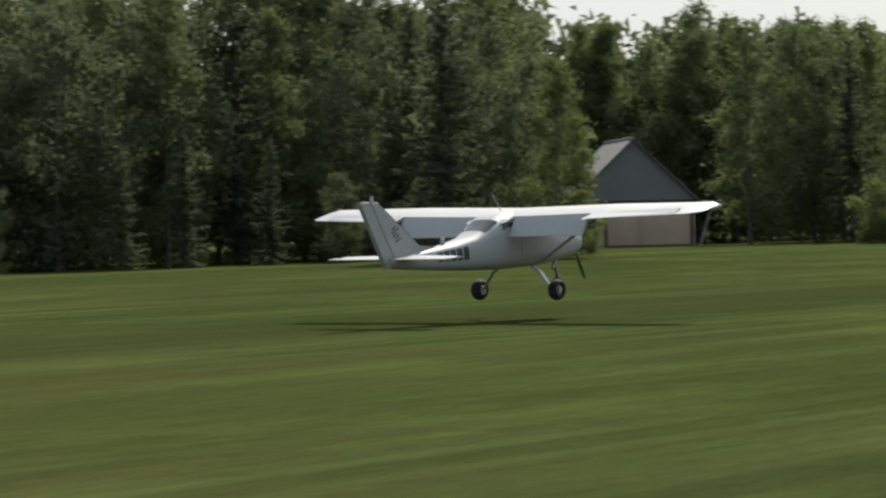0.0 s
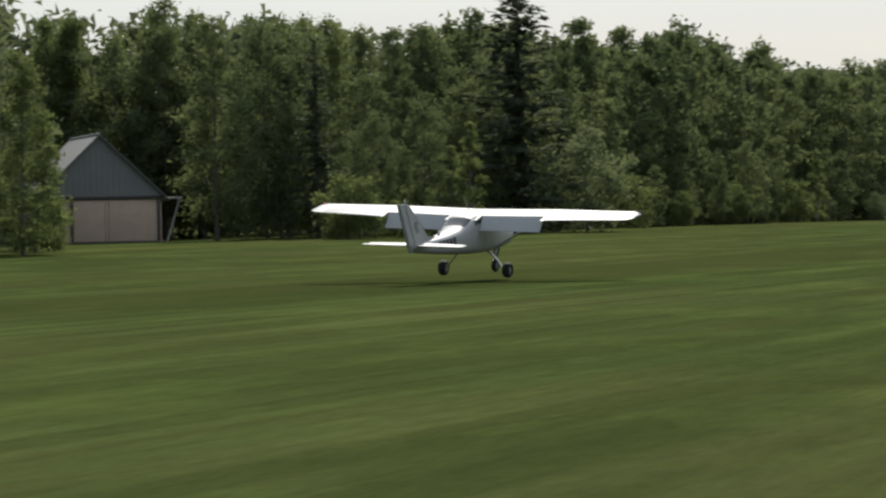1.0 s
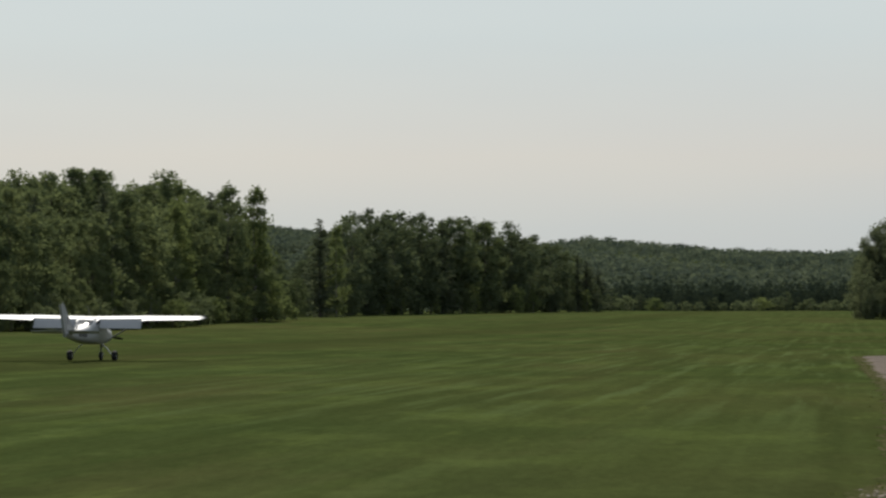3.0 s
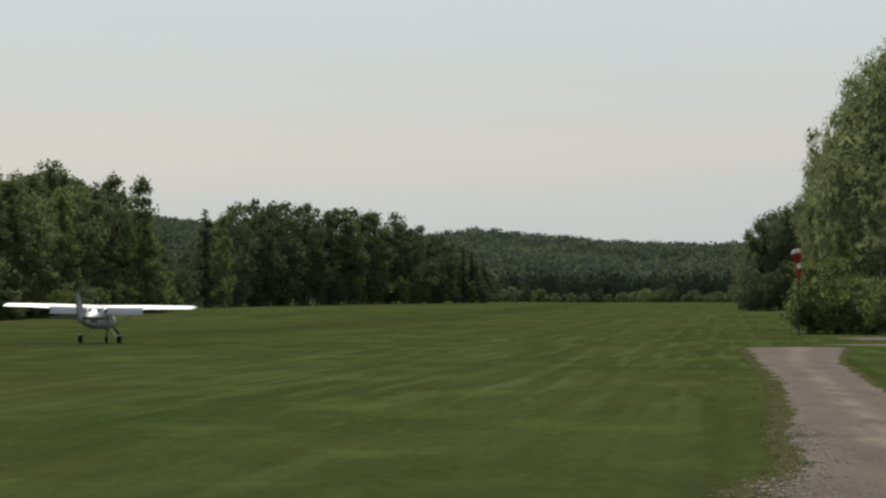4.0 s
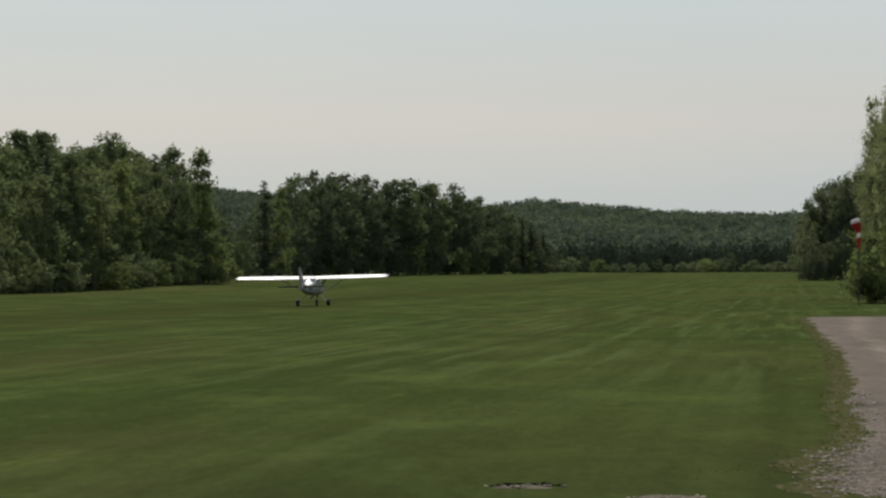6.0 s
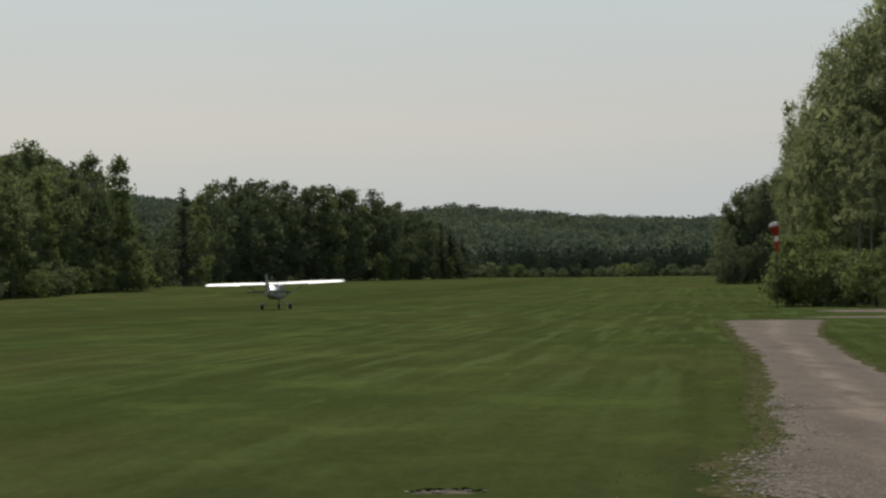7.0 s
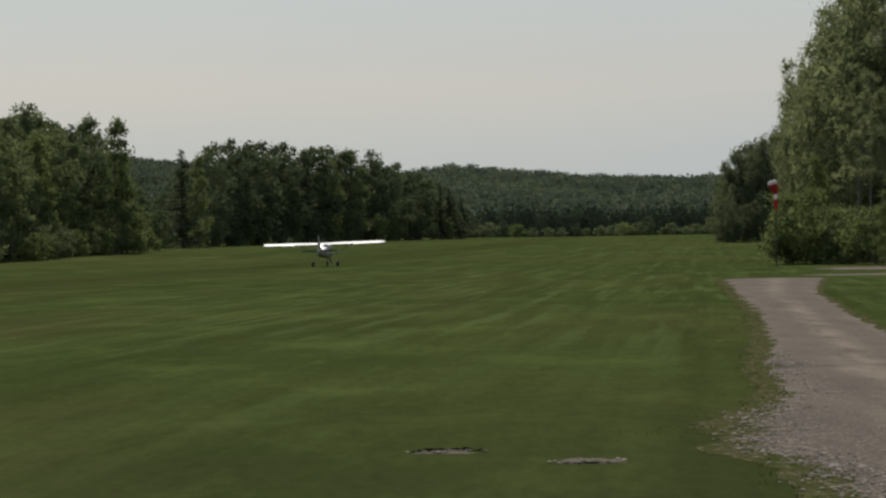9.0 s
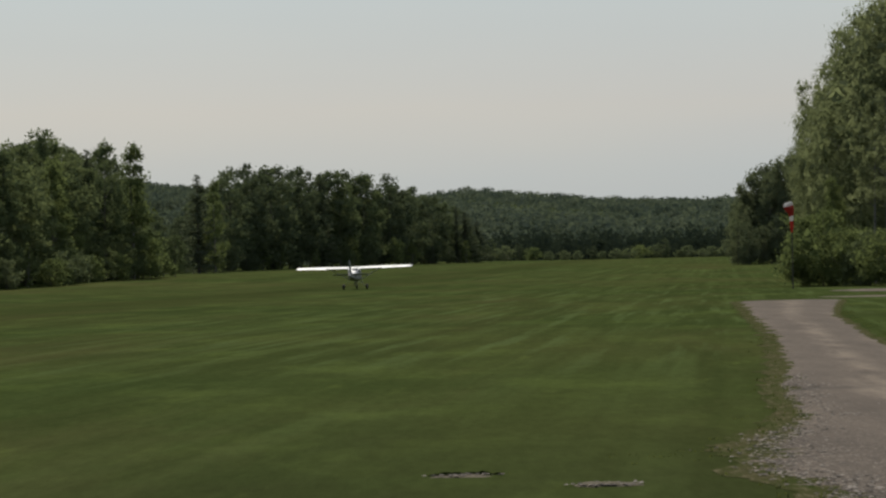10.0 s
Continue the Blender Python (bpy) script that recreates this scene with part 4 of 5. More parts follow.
def build_stones():
    """Loose stones on the gravel track."""
    rnd = random.Random(52)
    verts, faces = [], []
    corners = ((1, 0, 0), (0, 1, 0), (-1, 0, 0), (0, -1, 0), (0, 0, 1), (0.6, 0.6, 0.5), (-0.6, 0.5, 0.5))
    tri = ((0, 5, 4), (5, 1, 4), (1, 6, 4), (6, 2, 4), (2, 3, 4), (3, 0, 4), (0, 1, 5), (1, 2, 6))
    spots = [(0.33, 29.65, 0.3, 0.14)] * 40 + [(1.56, 28.05, 0.27, 0.16)] * 130 + [(None, 0, 0, 0)] * 9500
    for px, py, sx, sy in spots:
        y = 19 + 34 * rnd.random() ** 1.6
        lo, hi = track_edges(y)
        x = rnd.uniform(lo + 0.05, hi + 0.1) if y > 36 or rnd.random() < 0.85 else lo + rnd.gauss(0.15, 0.2)
        if px is not None:
            x, y = rnd.gauss(px, sx * 0.6), rnd.gauss(py, sy * 0.6)
        s = rnd.uniform(0.010, 0.034) * (1.5 if rnd.random() < 0.06 else 1)
        z, a, k = ground_z(x, y) + 0.018, rnd.uniform(0, 6.28), len(verts)
        for cx, cy, cz in corners:
            q = s * rnd.uniform(0.7, 1.2)
            verts.append((x + (cx * math.cos(a) - cy * math.sin(a)) * q, y + (cx * math.sin(a) + cy * math.cos(a)) * q, z + cz * q * 0.32))
        faces.extend(tuple(k + i for i in f) for f in tri)
    ob = new("gravel_stones", mesh_of("gravel_stones", verts, faces, M_STONE))
    tagged(ob, "loose grey stones on the gravel track", "stones", kind="stuff")


def build_bare_patch(x0, y0, rx, ry, seed, high=0.035):
    rings, n = 5, 40
    verts, faces = [(x0, y0, ground_z(x0, y0) + high)], []
    for k in range(1, rings + 1):
        for i in range(n):
            a = 2 * math.pi * i / n
            q = k / rings * (0.85 + 0.5 * noise.noise((math.cos(a) * 1.5, math.sin(a) * 1.5, seed)) + 0.35 * noise.noise((math.cos(a) * 7, math.sin(a) * 7, seed)))
            x, y = x0 + rx * q * math.cos(a), y0 + ry * q * math.sin(a)
            verts.append((x, y, ground_z(x, y) + high * (1 - (k / rings) ** 3) - 0.004 * (k == rings) + 0.012 * noise.noise((x * 6, y * 6, 1))))
    for i in range(n):
        faces.append((0, 1 + i, 1 + (i + 1) % n))
        for k in range(rings - 1):
            a, b = 1 + k * n, 1 + (k + 1) * n
            faces.append((a + i, b + i, b + (i + 1) % n, a + (i + 1) % n))
    ob = new("bare_patch", mesh_of("bare_patch", verts, faces, M_SOIL, True))
    tagged(ob, "small bare patch of pale dry soil in grass", "bare soil", kind="structure")


def build_turf_lip(x0, x1, y0):
    """The raised broken edge of turf on the far side of the bare hollow."""
    verts, faces, n = [], [], 34
    for i in range(n):
        t = i / (n - 1)
        x = x0 + (x1 - x0) * t
        y = y0 + 0.05 * noise.noise((x * 5, 1, 3))
        h = (0.034 + 0.026 * noise.noise((x * 11, 2, 7)) + 0.010 * noise.noise((x * 37, 4, 1))) * math.sin(math.pi * t) ** 0.3
        z = ground_z(x, y)
        verts += [(x, y, z - 0.01), (x, y - 0.012, z + max(0.006, h)), (x, y + 0.10, z + max(0.006, h) * 0.8), (x, y + 0.30, z - 0.004)]
    for i in range(n - 1):
        for k in range(3):
            a = i * 4 + k
            faces.append((a, a + 4, a + 5, a + 1))
    ob = new("turf_edge", mesh_of("turf_edge", verts, faces, M_GRASS))
    tagged(ob, "ragged raised turf edge behind the bare soil", "turf", kind="structure")


build_tufts()
build_stones()
build_turf_lip(-0.03, 0.70, 29.80)
build_bare_patch(0.33, 29.62, 0.36, 0.18, 1, 0.012)
build_bare_patch(1.56, 28.05, 0.34, 0.26, 4)
build_bare_patch(22.6, 152, 3.4, 3.2, 7)

# ================= shed =================


def build_shed():
    """Gabled shed in a clearing of the long wood."""
    shed = new("shed")
    x, y = polar(-23.78, 190)
    shed.matrix_basis = pose(x, y, ground_z(x, y), 0, 0, 33.0)     # local -y faces the strip
    W, D, H, R = 3.95, 11.0, 2.85, 3.75
    part("wall", box(0, 0.10, H / 2, 2 * W - 0.3, 0.16, H, 0.01), M_BOARD, shed, "faded pinkish board front wall")
    for sx in (-1, 1):
        part("side_wall", box(sx * (W - 0.23), D / 2 + 0.2, H / 2, 0.16, D, H, 0.01), M_BOARD, shed)
    part("back_wall", box(0, D + 0.25, H / 2, 2 * W - 0.3, 0.16, H, 0.01), M_BOARD, shed)
    bm = bmesh.new()
    fr = [bm.verts.new(p) for p in ((-W, -0.02, H), (W, -0.02, H), (0, -0.02, H + R))]
    bk = [bm.verts.new(p) for p in ((-W, 0.14, H), (W, 0.14, H), (0, 0.14, H + R))]
    bm.faces.new(fr)
    bm.faces.new(bk[::-1])
    for i in range(3):
        bm.faces.new((fr[i], bk[i], bk[(i + 1) % 3], fr[(i + 1) % 3]))
    part("gable", bm, M_SLATE, shed, "slate-blue sheet metal gable", smooth=False)
    for i in range(22):
        gx = -W + 0.25 + i * (2 * W - 0.5) / 21
        gh = R * (1 - abs(gx) / W) - 0.06
        if gh > 0.15:
            part("gable_rib", box(gx, -0.035, H + gh / 2 + 0.02, 0.03, 0.03, gh), M_SLATE, shed, smooth=False)
    for sx in (-1, 1):
        bm = bmesh.new()
        o = 0.35
        pts = []
        for yy in (-0.35, D + 0.5):
            for (px, pz) in ((0, H + R + 0.03), (sx * (W + o), H - R * o / W + 0.03)):
                for dz in (0, 0.07):
                    pts.append(bm.verts.new((px, yy, pz + dz)))
        for q in ((0, 2, 3, 1), (4, 5, 7, 6), (0, 1, 5, 4), (2, 6, 7, 3), (1, 3, 7, 5), (0, 4, 6, 2)):
            bm.faces.new([pts[i] for i in q])
        part("roof_slope", bm, M_SLATE, shed, "grey-blue metal roof slope", smooth=False)
    part("ridge_cap", bar((0, -0.4, H + R + 0.1), (0, D + 0.55, H + R + 0.1), 0.09), M_SLATE, shed)
    part("lintel", box(0, -0.05, H - 0.08, 2 * W, 0.14, 0.2, 0.01), M_DARKWOOD, shed, "dark timber lintel under the gable")
    for px in (-1.75, 3.62):
        part("post", box(px, -0.04, H / 2 - 0.1, 0.16, 0.14, H - 0.2, 0.01), M_DARKWOOD, shed)
    for i, px in enumerate((-0.72, 1.62)):
        door = part("door", box(px, -0.02, 1.32, 2.2, 0.06, 2.6, 0.008), M_BOARD, shed, "large pinkish plank door")
        for k in range(9):
            part("batten", box(px - 1.0 + k * 0.25, -0.058, 1.32, 0.02, 0.018, 2.5), M_DARKWOOD if k == 8 and i == 0 else M_BOARD, door, smooth=False)
    part("foundation", box(0, D / 2, 0.04, 2 * W, D + 0.3, 0.16, 0.01), M_STONE, shed)
    part("beam", bar((3.9, -0.05, 2.7), (5.1, -0.05, 2.72), 0.06), M_PALEWOOD, shed)
    part("leaning_pole", bar((4.1, -0.15, 0.0), (4.95, -0.1, 2.75), 0.07, 0.05), M_PALEWOOD, shed, "pale pole leaning under the beam")
    tagged(shed, "gabled shed with slate-blue roof and faded pinkish doors", "shed")


build_shed()
build_brush_pile()

# ================= windsock =================


def build_windsock():
    x, y = polar(6.78, 196)
    sock = new("windsock")
    sock.location = (x, y, ground_z(x, y))
    part("mast", bar((0, 0, -0.2), (0, 0, 5.48), 0.04, 0.025), M_DARKWOOD, sock, "thin dark mast")
    part("swivel_ring", bar((0, 0, 5.35), (-0.1, -0.25, 5.39), 0.03), M_STEEL, sock)
    spine = [(-0.22, -0.2, 5.47, 0.16, 0), (-0.24, -0.2, 5.37, 0.29, 0), (-0.22, -0.2, 5.21, 0.31, 1), (-0.14, -0.2, 5.01, 0.28, 1), (-0.05, -0.2, 4.77, 0.18, 1), (-0.03, -0.2, 4.59, 0.14, 0), (-0.03, -0.2, 4.27, 0.12, 1), (-0.02, -0.2, 3.83, 0.11, 1), (-0.02, -0.2, 3.55, 0.06, 1)]
    for a, b in zip(spine, spine[1:]):
        rings = []
        for p in (a, b):
            rings.append([(p[0] + math.cos(k * 0.5236) * p[3] * (1 + 0.12 * math.sin(k * 2.1)), p[1] + math.sin(k * 0.5236) * p[3] * 0.8, p[2] + math.cos(k * 0.5236) * p[3] * 0.25) for k in range(12)])
        red = a[4] == 1
        part("sock_band", loft(rings, cap=True), M_SOCKRED if red else M_SOCKWHITE, sock, "limp red nylon band" if red else "limp white nylon band")
    tagged(sock, "limp red and white windsock on a thin dark mast", "windsock")


build_windsock()

# ================= aeroplane =================
FUS = [  # y, half width, bottom, top, squareness
    (2.06, 0.27, 0.92, 1.28, 2.4), (2.00, 0.36, 0.86, 1.34, 2.6), (1.75, 0.44, 0.79, 1.40, 2.8), (1.20, 0.50, 0.75, 1.46, 3.0), (0.82, 0.53, 0.73, 1.49, 3.2),
    (0.55, 0.54, 0.72, 1.70, 3.4), (0.30, 0.55, 0.72, 1.91, 3.6), (-0.30, 0.55, 0.73, 1.94, 3.6), (-0.95, 0.53, 0.75, 1.90, 3.4), (-1.35, 0.48, 0.78, 1.70, 3.2),
    (-1.75, 0.41, 0.81, 1.54, 3.0), (-2.4, 0.31, 0.87, 1.45, 2.8), (-3.3, 0.20, 0.97, 1.38, 2.6), (-4.0, 0.11, 1.05, 1.33, 2.4), (-4.40, 0.05, 1.10, 1.30, 2.2)]


def fus_at(y, a, out=0.0):
    """Point of the fuselage skin at station y and angle a (0: right, 90: top)."""
    for p, q in zip(FUS, FUS[1:]):
        if y >= q[0] or q is FUS[-1]:
            t = (p[0] - y) / (p[0] - q[0])
            hw, zb, zt, n = (p[i] + (q[i] - p[i]) * t for i in range(1, 5))
            break
    c, s = math.cos(radians(a)), math.sin(radians(a))
    hh, zc = (zt - zb) / 2 + out, (zt + zb) / 2
    x = (hw + out) * math.copysign(abs(c) ** (2 / n), c)
    return Vector((x, y, zc + hh * math.copysign(abs(s) ** (2 / n), s)))


def skin_patch(y0, y1, a0, a1, out=0.008, ny=8, na=8, slant=0.0):
    """A thin panel that follows the fuselage skin."""
    bm = bmesh.new()
    grid = []
    for lift in (out, -0.01):
        g = []
        for i in range(ny + 1):
            y = y0 + (y1 - y0) * i / ny
            g.append([bm.verts.new(fus_at(y + slant * j / na, a0 + (a1 - a0) * j / na, lift)) for j in range(na + 1)])
        grid.append(g)
    g, h = grid
    for i in range(ny):
        for j in range(na):
            bm.faces.new((g[i][j], g[i + 1][j], g[i + 1][j + 1], g[i][j + 1]))
    rim = [(i, 0) for i in range(ny + 1)] + [(ny, j) for j in range(1, na + 1)] + [(i, na) for i in range(ny - 1, -1, -1)] + [(0, j) for j in range(na - 1, 0, -1)]
    for (i, j), (k, l) in zip(rim, rim[1:] + rim[:1]):
        bm.faces.new((g[i][j], g[k][l], h[k][l], h[i][j]))
    return bm


FOIL = [(0.0, 0.0), (0.012, 0.028), (0.05, 0.055), (0.12, 0.080), (0.25, 0.095), (0.42, 0.090), (0.6, 0.068), (0.74, 0.047), (0.88, 0.022), (1.0, 0.002)]


def foil_ring(x, le, chord, z, a=0.0, b=1.0, thick=1.0):
    """Aerofoil section between fractions a and b of the chord at station x."""
    top, low = [], []
    for u, h in FOIL:
        if u < a or u > b:
            continue
        top.append((x, le - u * chord, z + h * chord * thick))
        low.append((x, le - u * chord, z - h * chord * 0.38 * thick))
    return top + low[::-1]


def set_wing(ring):
    """The wing's angle of incidence: its rear edge lies lower than the front."""
    return [(x, y, z - 0.05 + (y - 0.5) * 0.062) for x, y, z in ring]


def wing_z(x):
    return 1.90 + abs(x) * 0.0175


FIN_PTS = {"fin": [(-2.75, 1.40), (-3.40, 1.50), (-4.69, 2.49), (-4.93, 2.51), (-4.18, 1.12), (-3.7, 1.15)], "rudder": [(-4.89, 2.51), (-5.25, 2.53), (-4.52, 1.10), (-4.12, 1.10)]}


def slab(pts, half, edge=0.4):
    """A flat upright plate with thinned edges, in the y-z plane."""
    cy, cz = sum(p[0] for p in pts) / len(pts), sum(p[1] for p in pts) / len(pts)
    rings = []
    for x, k in ((-half * edge, 1.0), (-half, 0.992), (half, 0.992), (half * edge, 1.0)):
        rings.append([(x, cy + (p[0] - cy) * k, cz + (p[1] - cz) * k) for p in pts])
    return loft(rings)


def tyre_bm(r, w, hole):
    rings = []
    for k in range(24):
        a = 2 * math.pi * k / 24
        ring = []
        for j in range(10):
            b = 2 * math.pi * j / 10
            rad = (r + hole) / 2 + (r - hole) / 2 * math.cos(b)
            ring.append((math.sin(b) * w / 2, rad * math.cos(a), rad * math.sin(a)))
        rings.append(ring)
    return loft(rings + rings[:1], cap=False)


def wheel(plane, name, x, y, r, w):
    hub = part(name, bar((-w * 0.42, 0, 0), (w * 0.42, 0, 0), r * 0.30, sides=16), M_STEEL, plane, "", at=(x, y, r))
    part("tyre", tyre_bm(r, w, r * 0.42), M_RUBBER, hub, "fat black rubber tyre")
    part("rim", bar((-w * 0.3, 0, 0), (w * 0.3, 0, 0), r * 0.45, sides=18), M_STEEL, hub, "dull steel wheel rim")
    for k in range(5):
        a = 2 * math.pi * k / 5
        part("bolt", bar((-w * 0.34, math.cos(a) * r * 0.38, math.sin(a) * r * 0.38), (w * 0.34, math.cos(a) * r * 0.38, math.sin(a) * r * 0.38), 0.012, sides=6), M_STEEL, hub)
    return hub


MOVING = {}


def build_aeroplane():
    plane = new("aeroplane")
    body = part("fuselage", loft([[fus_at(f[0], 360 * k / 28) for k in range(28)] for f in FUS]), M_PAINT, plane, "smooth white tapering fuselage")
    part("rear_window", skin_patch(-1.08, -1.48, 56, 124), M_GLASS, body, "dark sloping rear window")
    part("windscreen", skin_patch(0.80, 0.34, 38, 142), M_GLASS, body, "dark curved windscreen")
    for sx in (-1, 1):
        a, c = (22, 40) if sx > 0 else (158, 140)
        part("door_window", skin_patch(0.26, -0.42, a, c, slant=-0.04), M_GLASS, body, "dark side window")
        part("quarter_window", skin_patch(-0.52, -1.08, a, c, slant=0.04), M_GLASS, body, "dark side window")
        d0, d1 = (-42, 18) if sx > 0 else (222, 162)
        part("cabin_door", skin_patch(0.30, -0.50, d0, d1, out=0.005), M_PAINT, body, "white cabin door panel")
        # painted registration, shown as plain bars
        for k in range(5):
            y0 = -2.12 - k * 0.19
            r0, r1 = (-8, 30) if sx > 0 else (188, 150)
            part("marking_bar", skin_patch(y0, y0 - 0.145, r0, r1, out=0.006, ny=3, na=4), M_BLACK, body, "black painted marking bar")
    part("exhaust_pipe", bar((0.12, 1.35, 0.80), (0.14, 1.12, 0.58), 0.035), M_STEEL, plane, "stained steel exhaust pipe")
    part("whip_antenna", bar((0.0, -0.45, 1.98), (0.0, -0.75, 2.40), 0.012, 0.006), M_PAINT, plane)
    part("antenna_mast", box(0.0, -2.55, 1.50, 0.03, 0.12, 0.16, 0.008), M_PAINT, plane)
    for sx in (-1, 1):
        inner = [foil_ring(sx * x, 0.56, 1.63, wing_z(x), 0.0, 0.74) for x in (0.0, 0.45, 1.2, 2.0, 2.5)]
        wing = part("wing", loft([set_wing(q) for q in inner]), M_PAINT, plane, "white high wing panel")
        outer = []
        for x in (2.5, 3.1, 3.8, 4.5, 4.92, 5.06, 5.12):
            t = max(0, (x - 2.5) / 2.6)
            tip = 1.0 if x < 4.95 else (0.72 if x < 5.1 else 0.25)
            outer.append(foil_ring(sx * x, 0.56 - 0.14 * t - (1 - tip) * 0.2, (1.63 - 0.50 * t) * (0.5 + 0.5 * tip), wing_z(x) + 0.01 * (1 - tip), thick=0.3 + 0.7 * tip))
        part("outer_panel", loft([set_wing(q) for q in outer]), M_PAINT, wing)
        part("root_fairing", loft([set_wing(foil_ring(sx * x, 0.54, 1.60, wing_z(x) - 0.005, 0.0, 1.0)) for x in (0.02, 0.50)]), M_PAINT, wing)
        ail = loft([[(sx * x, y, z - 0.05 + (y - 0.5) * 0.062) for y, z in ((-0.60 + 0.06 * (x - 2.6), wing_z(x) + 0.088), (-1.055 + 0.165 * (x - 2.6), wing_z(x) + 0.018), (-1.055 + 0.165 * (x - 2.6), wing_z(x) + 0.002), (-0.60 + 0.06 * (x - 2.6), wing_z(x) - 0.03))] for x in (2.62, 4.6)])
        part("aileron", ail, M_PAINT, wing, "white aileron")
        part("tip_light", bar((sx * 5.02, 0.30, wing_z(5) + 0.03), (sx * 5.13, 0.30, wing_z(5) + 0.03), 0.035, 0.02), M_REDLENS if sx < 0 else M_GLASS, wing)
        # flap hinged under the trailing edge
        flap = [[(sx * (x - 1.5), y, z) for y, z in ((0.03, -0.035), (0.02, 0.045), (-0.10, 0.050), (-0.49, 0.012), (-0.49, -0.004), (-0.2, -0.042))] for x in (0.57, 2.46)]
        MOVING["flap" + ("R" if sx > 0 else "L")] = (part("flap", loft(flap), M_PAINT, plane, "white wing flap"), (sx * 1.5, -0.665, wing_z(1.5) - 0.098))
        part("wing_strut", bar((sx * 0.50, 0.30, 0.84), (sx * 2.25, 0.12, wing_z(2.25) - 0.09), 0.035, 0.035, 10, 1.0), M_SHADE, plane, "slim wing strut")
        # tail plane
        st = [foil_ring(sx * x, -3.62 - 0.14 * x, 0.58 - 0.10 * x, 1.29, thick=0.75) for x in (0.05, 0.8, 1.48)]
        part("stabilizer", loft(st), M_PAINT, plane, "white horizontal stabilizer")
        el = loft([[(sx * x, y, z) for y, z in ((0.04 - 0.04 * x, 0.026), (-0.34 + 0.06 * x, 0.006), (-0.34 + 0.06 * x, -0.006), (0.04 - 0.04 * x, -0.026))] for x in (0.14, 1.52)])
        MOVING["elevator" + ("R" if sx > 0 else "L")] = (part("elevator", el, M_PAINT, plane, "white elevator"), (0.0, -4.24, 1.29))
        # spring leg and wheel
        leg = loft([[Vector(c) + Vector((0, dy * w, dz * 0.018)) for dy, dz in ((-1, -1), (1, -1), (1, 1), (-1, 1))] for c, w in (((sx * 0.34, 0.0, 0.82), 0.075), ((sx * 0.64, 0.0, 0.60), 0.06), ((sx * 0.92, 0.0, 0.25), 0.045))])
        part("gear_leg", leg, M_STEEL, plane, "dull spring steel gear leg")
        MOVING["wheel" + ("R" if sx > 0 else "L")] = (wheel(plane, "main_wheel", sx * 1.03, 0.0, 0.23, 0.22), (sx * 1.03, 0.0, 0.23))
        part("brake_disc", bar((sx * 0.92, 0, 0.225), (sx * 0.935, 0, 0.225), 0.10, sides=16), M_STEEL, plane)
    fin = part("fin", slab(FIN_PTS["fin"], 0.055, 0.85), M_PAINT, plane, "white swept tail fin", smooth=False)
    part("rudder", slab(FIN_PTS["rudder"], 0.052, 0.85), M_PAINT, plane, "white rudder", smooth=False)
    part("beacon", bar((0, -4.82, 2.48), (0, -4.82, 2.62), 0.045, 0.03), M_PAINT, fin, "small pale beacon on the fin")
    for sx in (-1, 1):
        for y, z, w, h, tl in ((-4.22, 1.93, 0.17, 0.02, 24), (-4.19, 1.87, 0.26, 0.02, 20), (-4.20, 1.79, 0.16, 0.02, 24), (-4.13, 1.75, 0.16, 0.02, 20), (-4.10, 1.67, 0.20, 0.02, 22)):
            bm = box(0, 0, 0, 0.006, w, h)
            bmesh.ops.transform(bm, matrix=Matrix.Translation((sx * 0.058, y, z)) @ Matrix.Rotation(radians(tl), 4, "X"), verts=bm.verts)
            part("fin_mark", bm, M_BLACK, fin, "small dark painted mark on the fin", smooth=False)
    # nose
    part("nose_strut", bar((0, 1.36, 0.88), (0, 1.50, 0.30), 0.045, 0.035), M_STEEL, plane, "steel nose strut")
    for sx in (-1, 1):
        part("nose_fork", bar((sx * 0.085, 1.48, 0.36), (sx * 0.085, 1.47, 0.19), 0.018), M_STEEL, plane)
    MOVING["wheelN"] = (wheel(plane, "nose_wheel", 0.0, 1.47, 0.19, 0.14), (0, 1.47, 0.19))
    for sx in (-1, 1):
        part("cowl_inlet", bar((sx * 0.20, 2.03, 1.14), (sx * 0.20, 2.075, 1.14), 0.075, sides=14), M_BLACK, plane)
    prop = part("propeller", bar((0, -0.05, 0), (0, 0.04, 0), 0.11, sides=14), M_STEEL, plane, "", at=(0, 2.10, 1.09))
    part("spinner", loft([[(math.cos(k * 0.3927) * r, y, math.sin(k * 0.3927) * r) for k in range(16)] for y, r in ((0.0, 0.13), (0.10, 0.12), (0.19, 0.075), (0.23, 0.02))]), M_PAINT, prop, "white pointed spinner")
    for s in (-1, 1):
        rings = []
        for r, ch, tw in ((0.08, 0.07, 60), (0.25, 0.12, 42), (0.5, 0.13, 26), (0.75, 0.11, 18), (0.88, 0.05, 15)):
            c, n = math.cos(radians(tw)), math.sin(radians(tw))
            rings.append([(s * (u * ch * c - v * 0.012 * n), u * ch * n + v * 0.012 * c, s * r) for u, v in ((-0.5, 0), (-0.2, 1), (0.3, 0.8), (0.5, 0), (0.2, -0.6), (-0.2, -0.6))])
        part("blade", loft(rings), M_BLACK, prop, "dark propeller blade")
    MOVING["prop"] = (prop, (0, 2.10, 1.09))
    return tagged(plane, "white high-wing light aeroplane with lowered flaps", "aeroplane")


aeroplane = build_aeroplane()

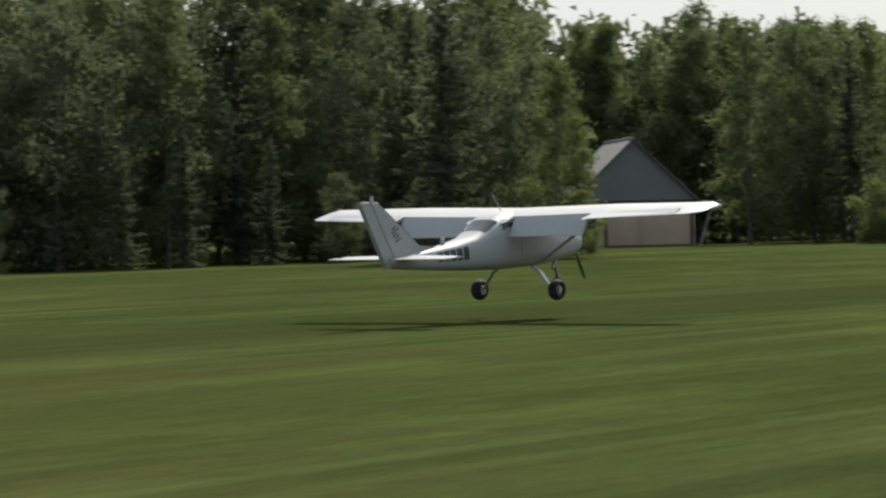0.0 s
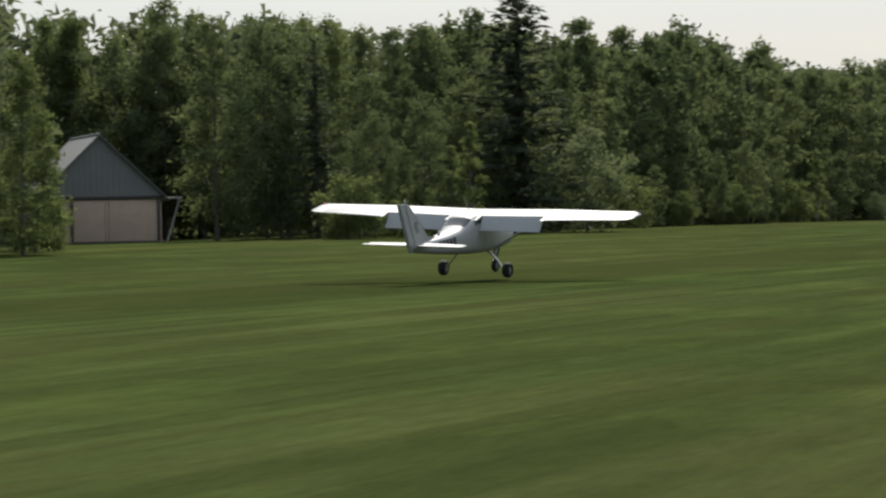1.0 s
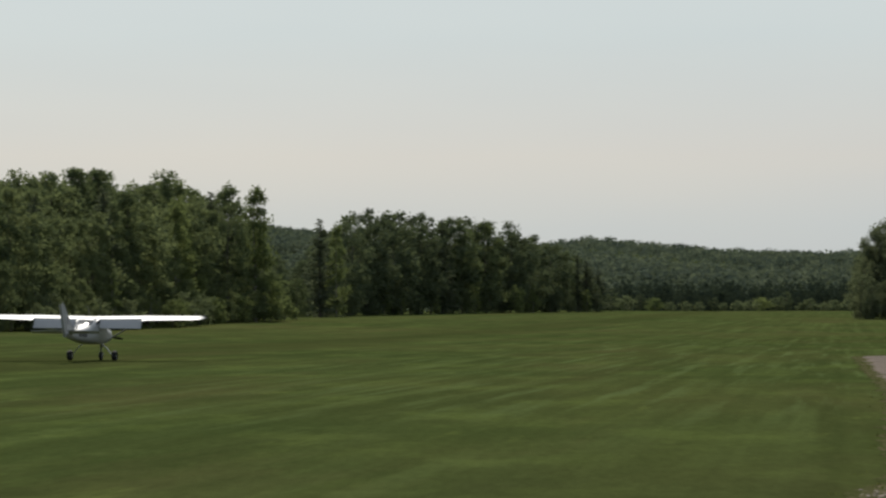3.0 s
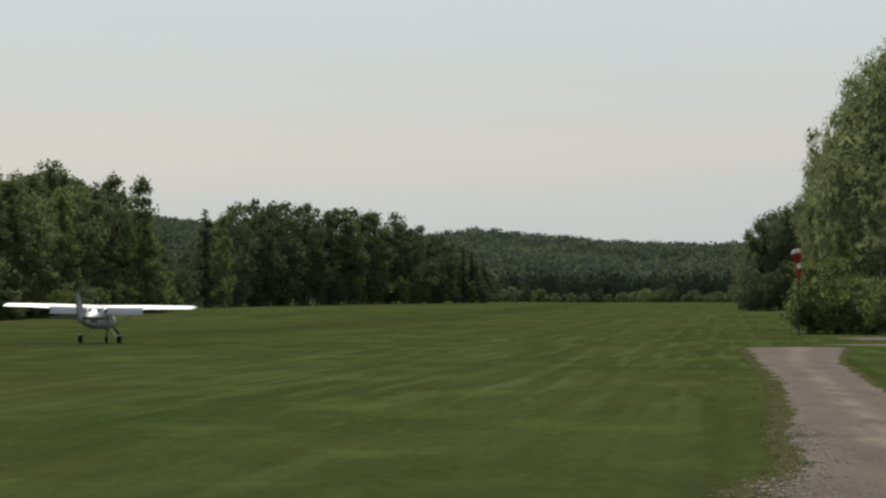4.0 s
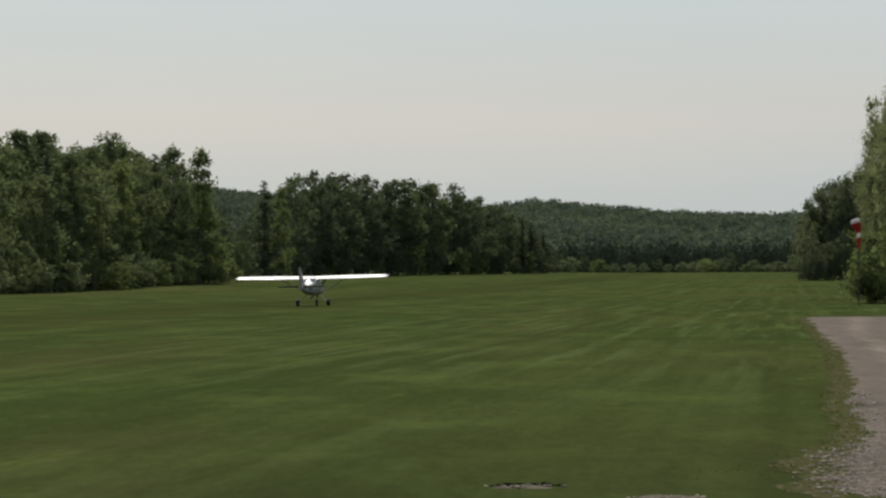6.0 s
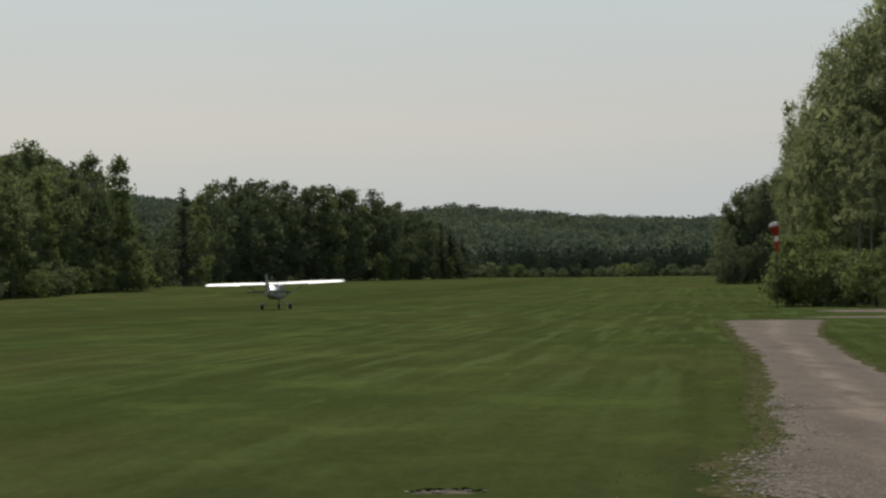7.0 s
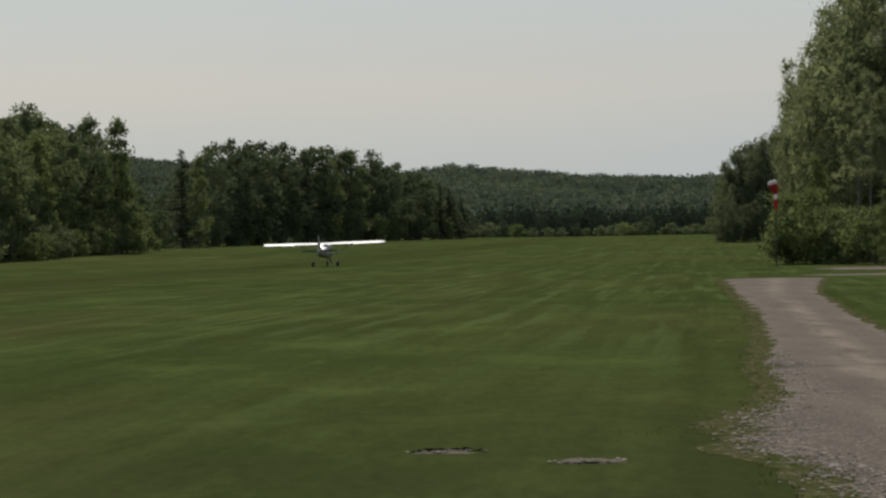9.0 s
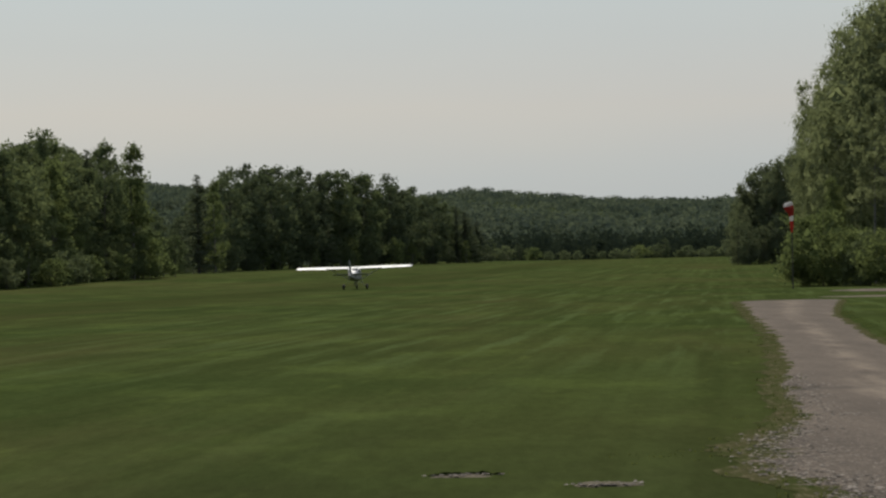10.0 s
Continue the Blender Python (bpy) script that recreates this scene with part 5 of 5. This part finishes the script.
# ================= movement =================
# seconds, x, y, height of the wheels over the grass, heading, nose up, bank to the right
FLIGHT = [
    (0.0, -29.08, 59.76, 0.42, 10.2, 4.2, 0.1), (0.5, -27.64, 73.07, 0.30, 8.9, 4.1, 1.6), (1.0, -26.24, 86.63, 0.12, 7.2, 4.0, 2.5),
    (1.5, -24.56, 99.33, 0.0, 6.2, 4.2, 1.5), (2.0, -23.22, 112.71, -0.06, 6.2, 1.0, 1.2), (2.5, -21.80, 125.08, -0.01, 6.5, 0.5, 0.3),
    (3.0, -20.31, 136.90, 0.0, 7.0, 0.3, 0.5), (4.5, -15.93, 172.17, 0.0, 7.6, 0.0, 1.0), (5.0, -14.57, 183.8, 0.0, 7.4, 0.2, 0.3),
    (6.5, -10.80, 215.0, 0.0, 5.8, 0.3, -1.2), (7.5, -9.12, 234.56, 0.0, 4.8, 0.2, -1.4), (9.0, -7.18, 258.3, 0.0, 4.5, 0.0, -1.0), (9.5, -6.71, 265.2, 0.0, 4.2, 0.1, -0.3), (10.0, -6.33, 271.65, 0.0, 3.8, 0.3, -0.7),
]
FLAPS = [(0.0, 50), (3.0, 50), (3.6, 46), (4.3, 37), (4.8, 28), (5.2, 18), (6.0, 3), (6.3, 1), (10.0, 0)]


def motions():
    rows = []
    for t, x, y, up, head, nose, bank in FLIGHT:
        m = Matrix.Translation((x, y, ground_z(x, y) + up)) @ Matrix.Rotation(radians(-head), 4, "Z") @ Matrix.Rotation(radians(nose), 4, "X") @ Matrix.Rotation(radians(bank), 4, "Y")
        rows.append((t, m))
    walk(aeroplane, rows)
    for key in ("flapL", "flapR"):
        ob, at = MOVING[key]
        walk(ob, [(t, pose(*at, a)) for t, a in FLAPS])
    for key in ("elevatorL", "elevatorR"):
        ob, at = MOVING[key]
        walk(ob, [(t, pose(*at, a)) for t, a in ((0.0, -4), (1.2, -6), (2.0, -22), (10.0, -22))])
    for key in ("wheelL", "wheelR", "wheelN"):
        ob, at = MOVING[key]
        walk(ob, [(i / 10, pose(*at, -72 * max(0, i - 14))) for i in range(101)])
    ob, at = MOVING["prop"]
    walk(ob, [(i / 10, pose(*at, 0, -20 + 76 * i)) for i in range(101)])


motions()
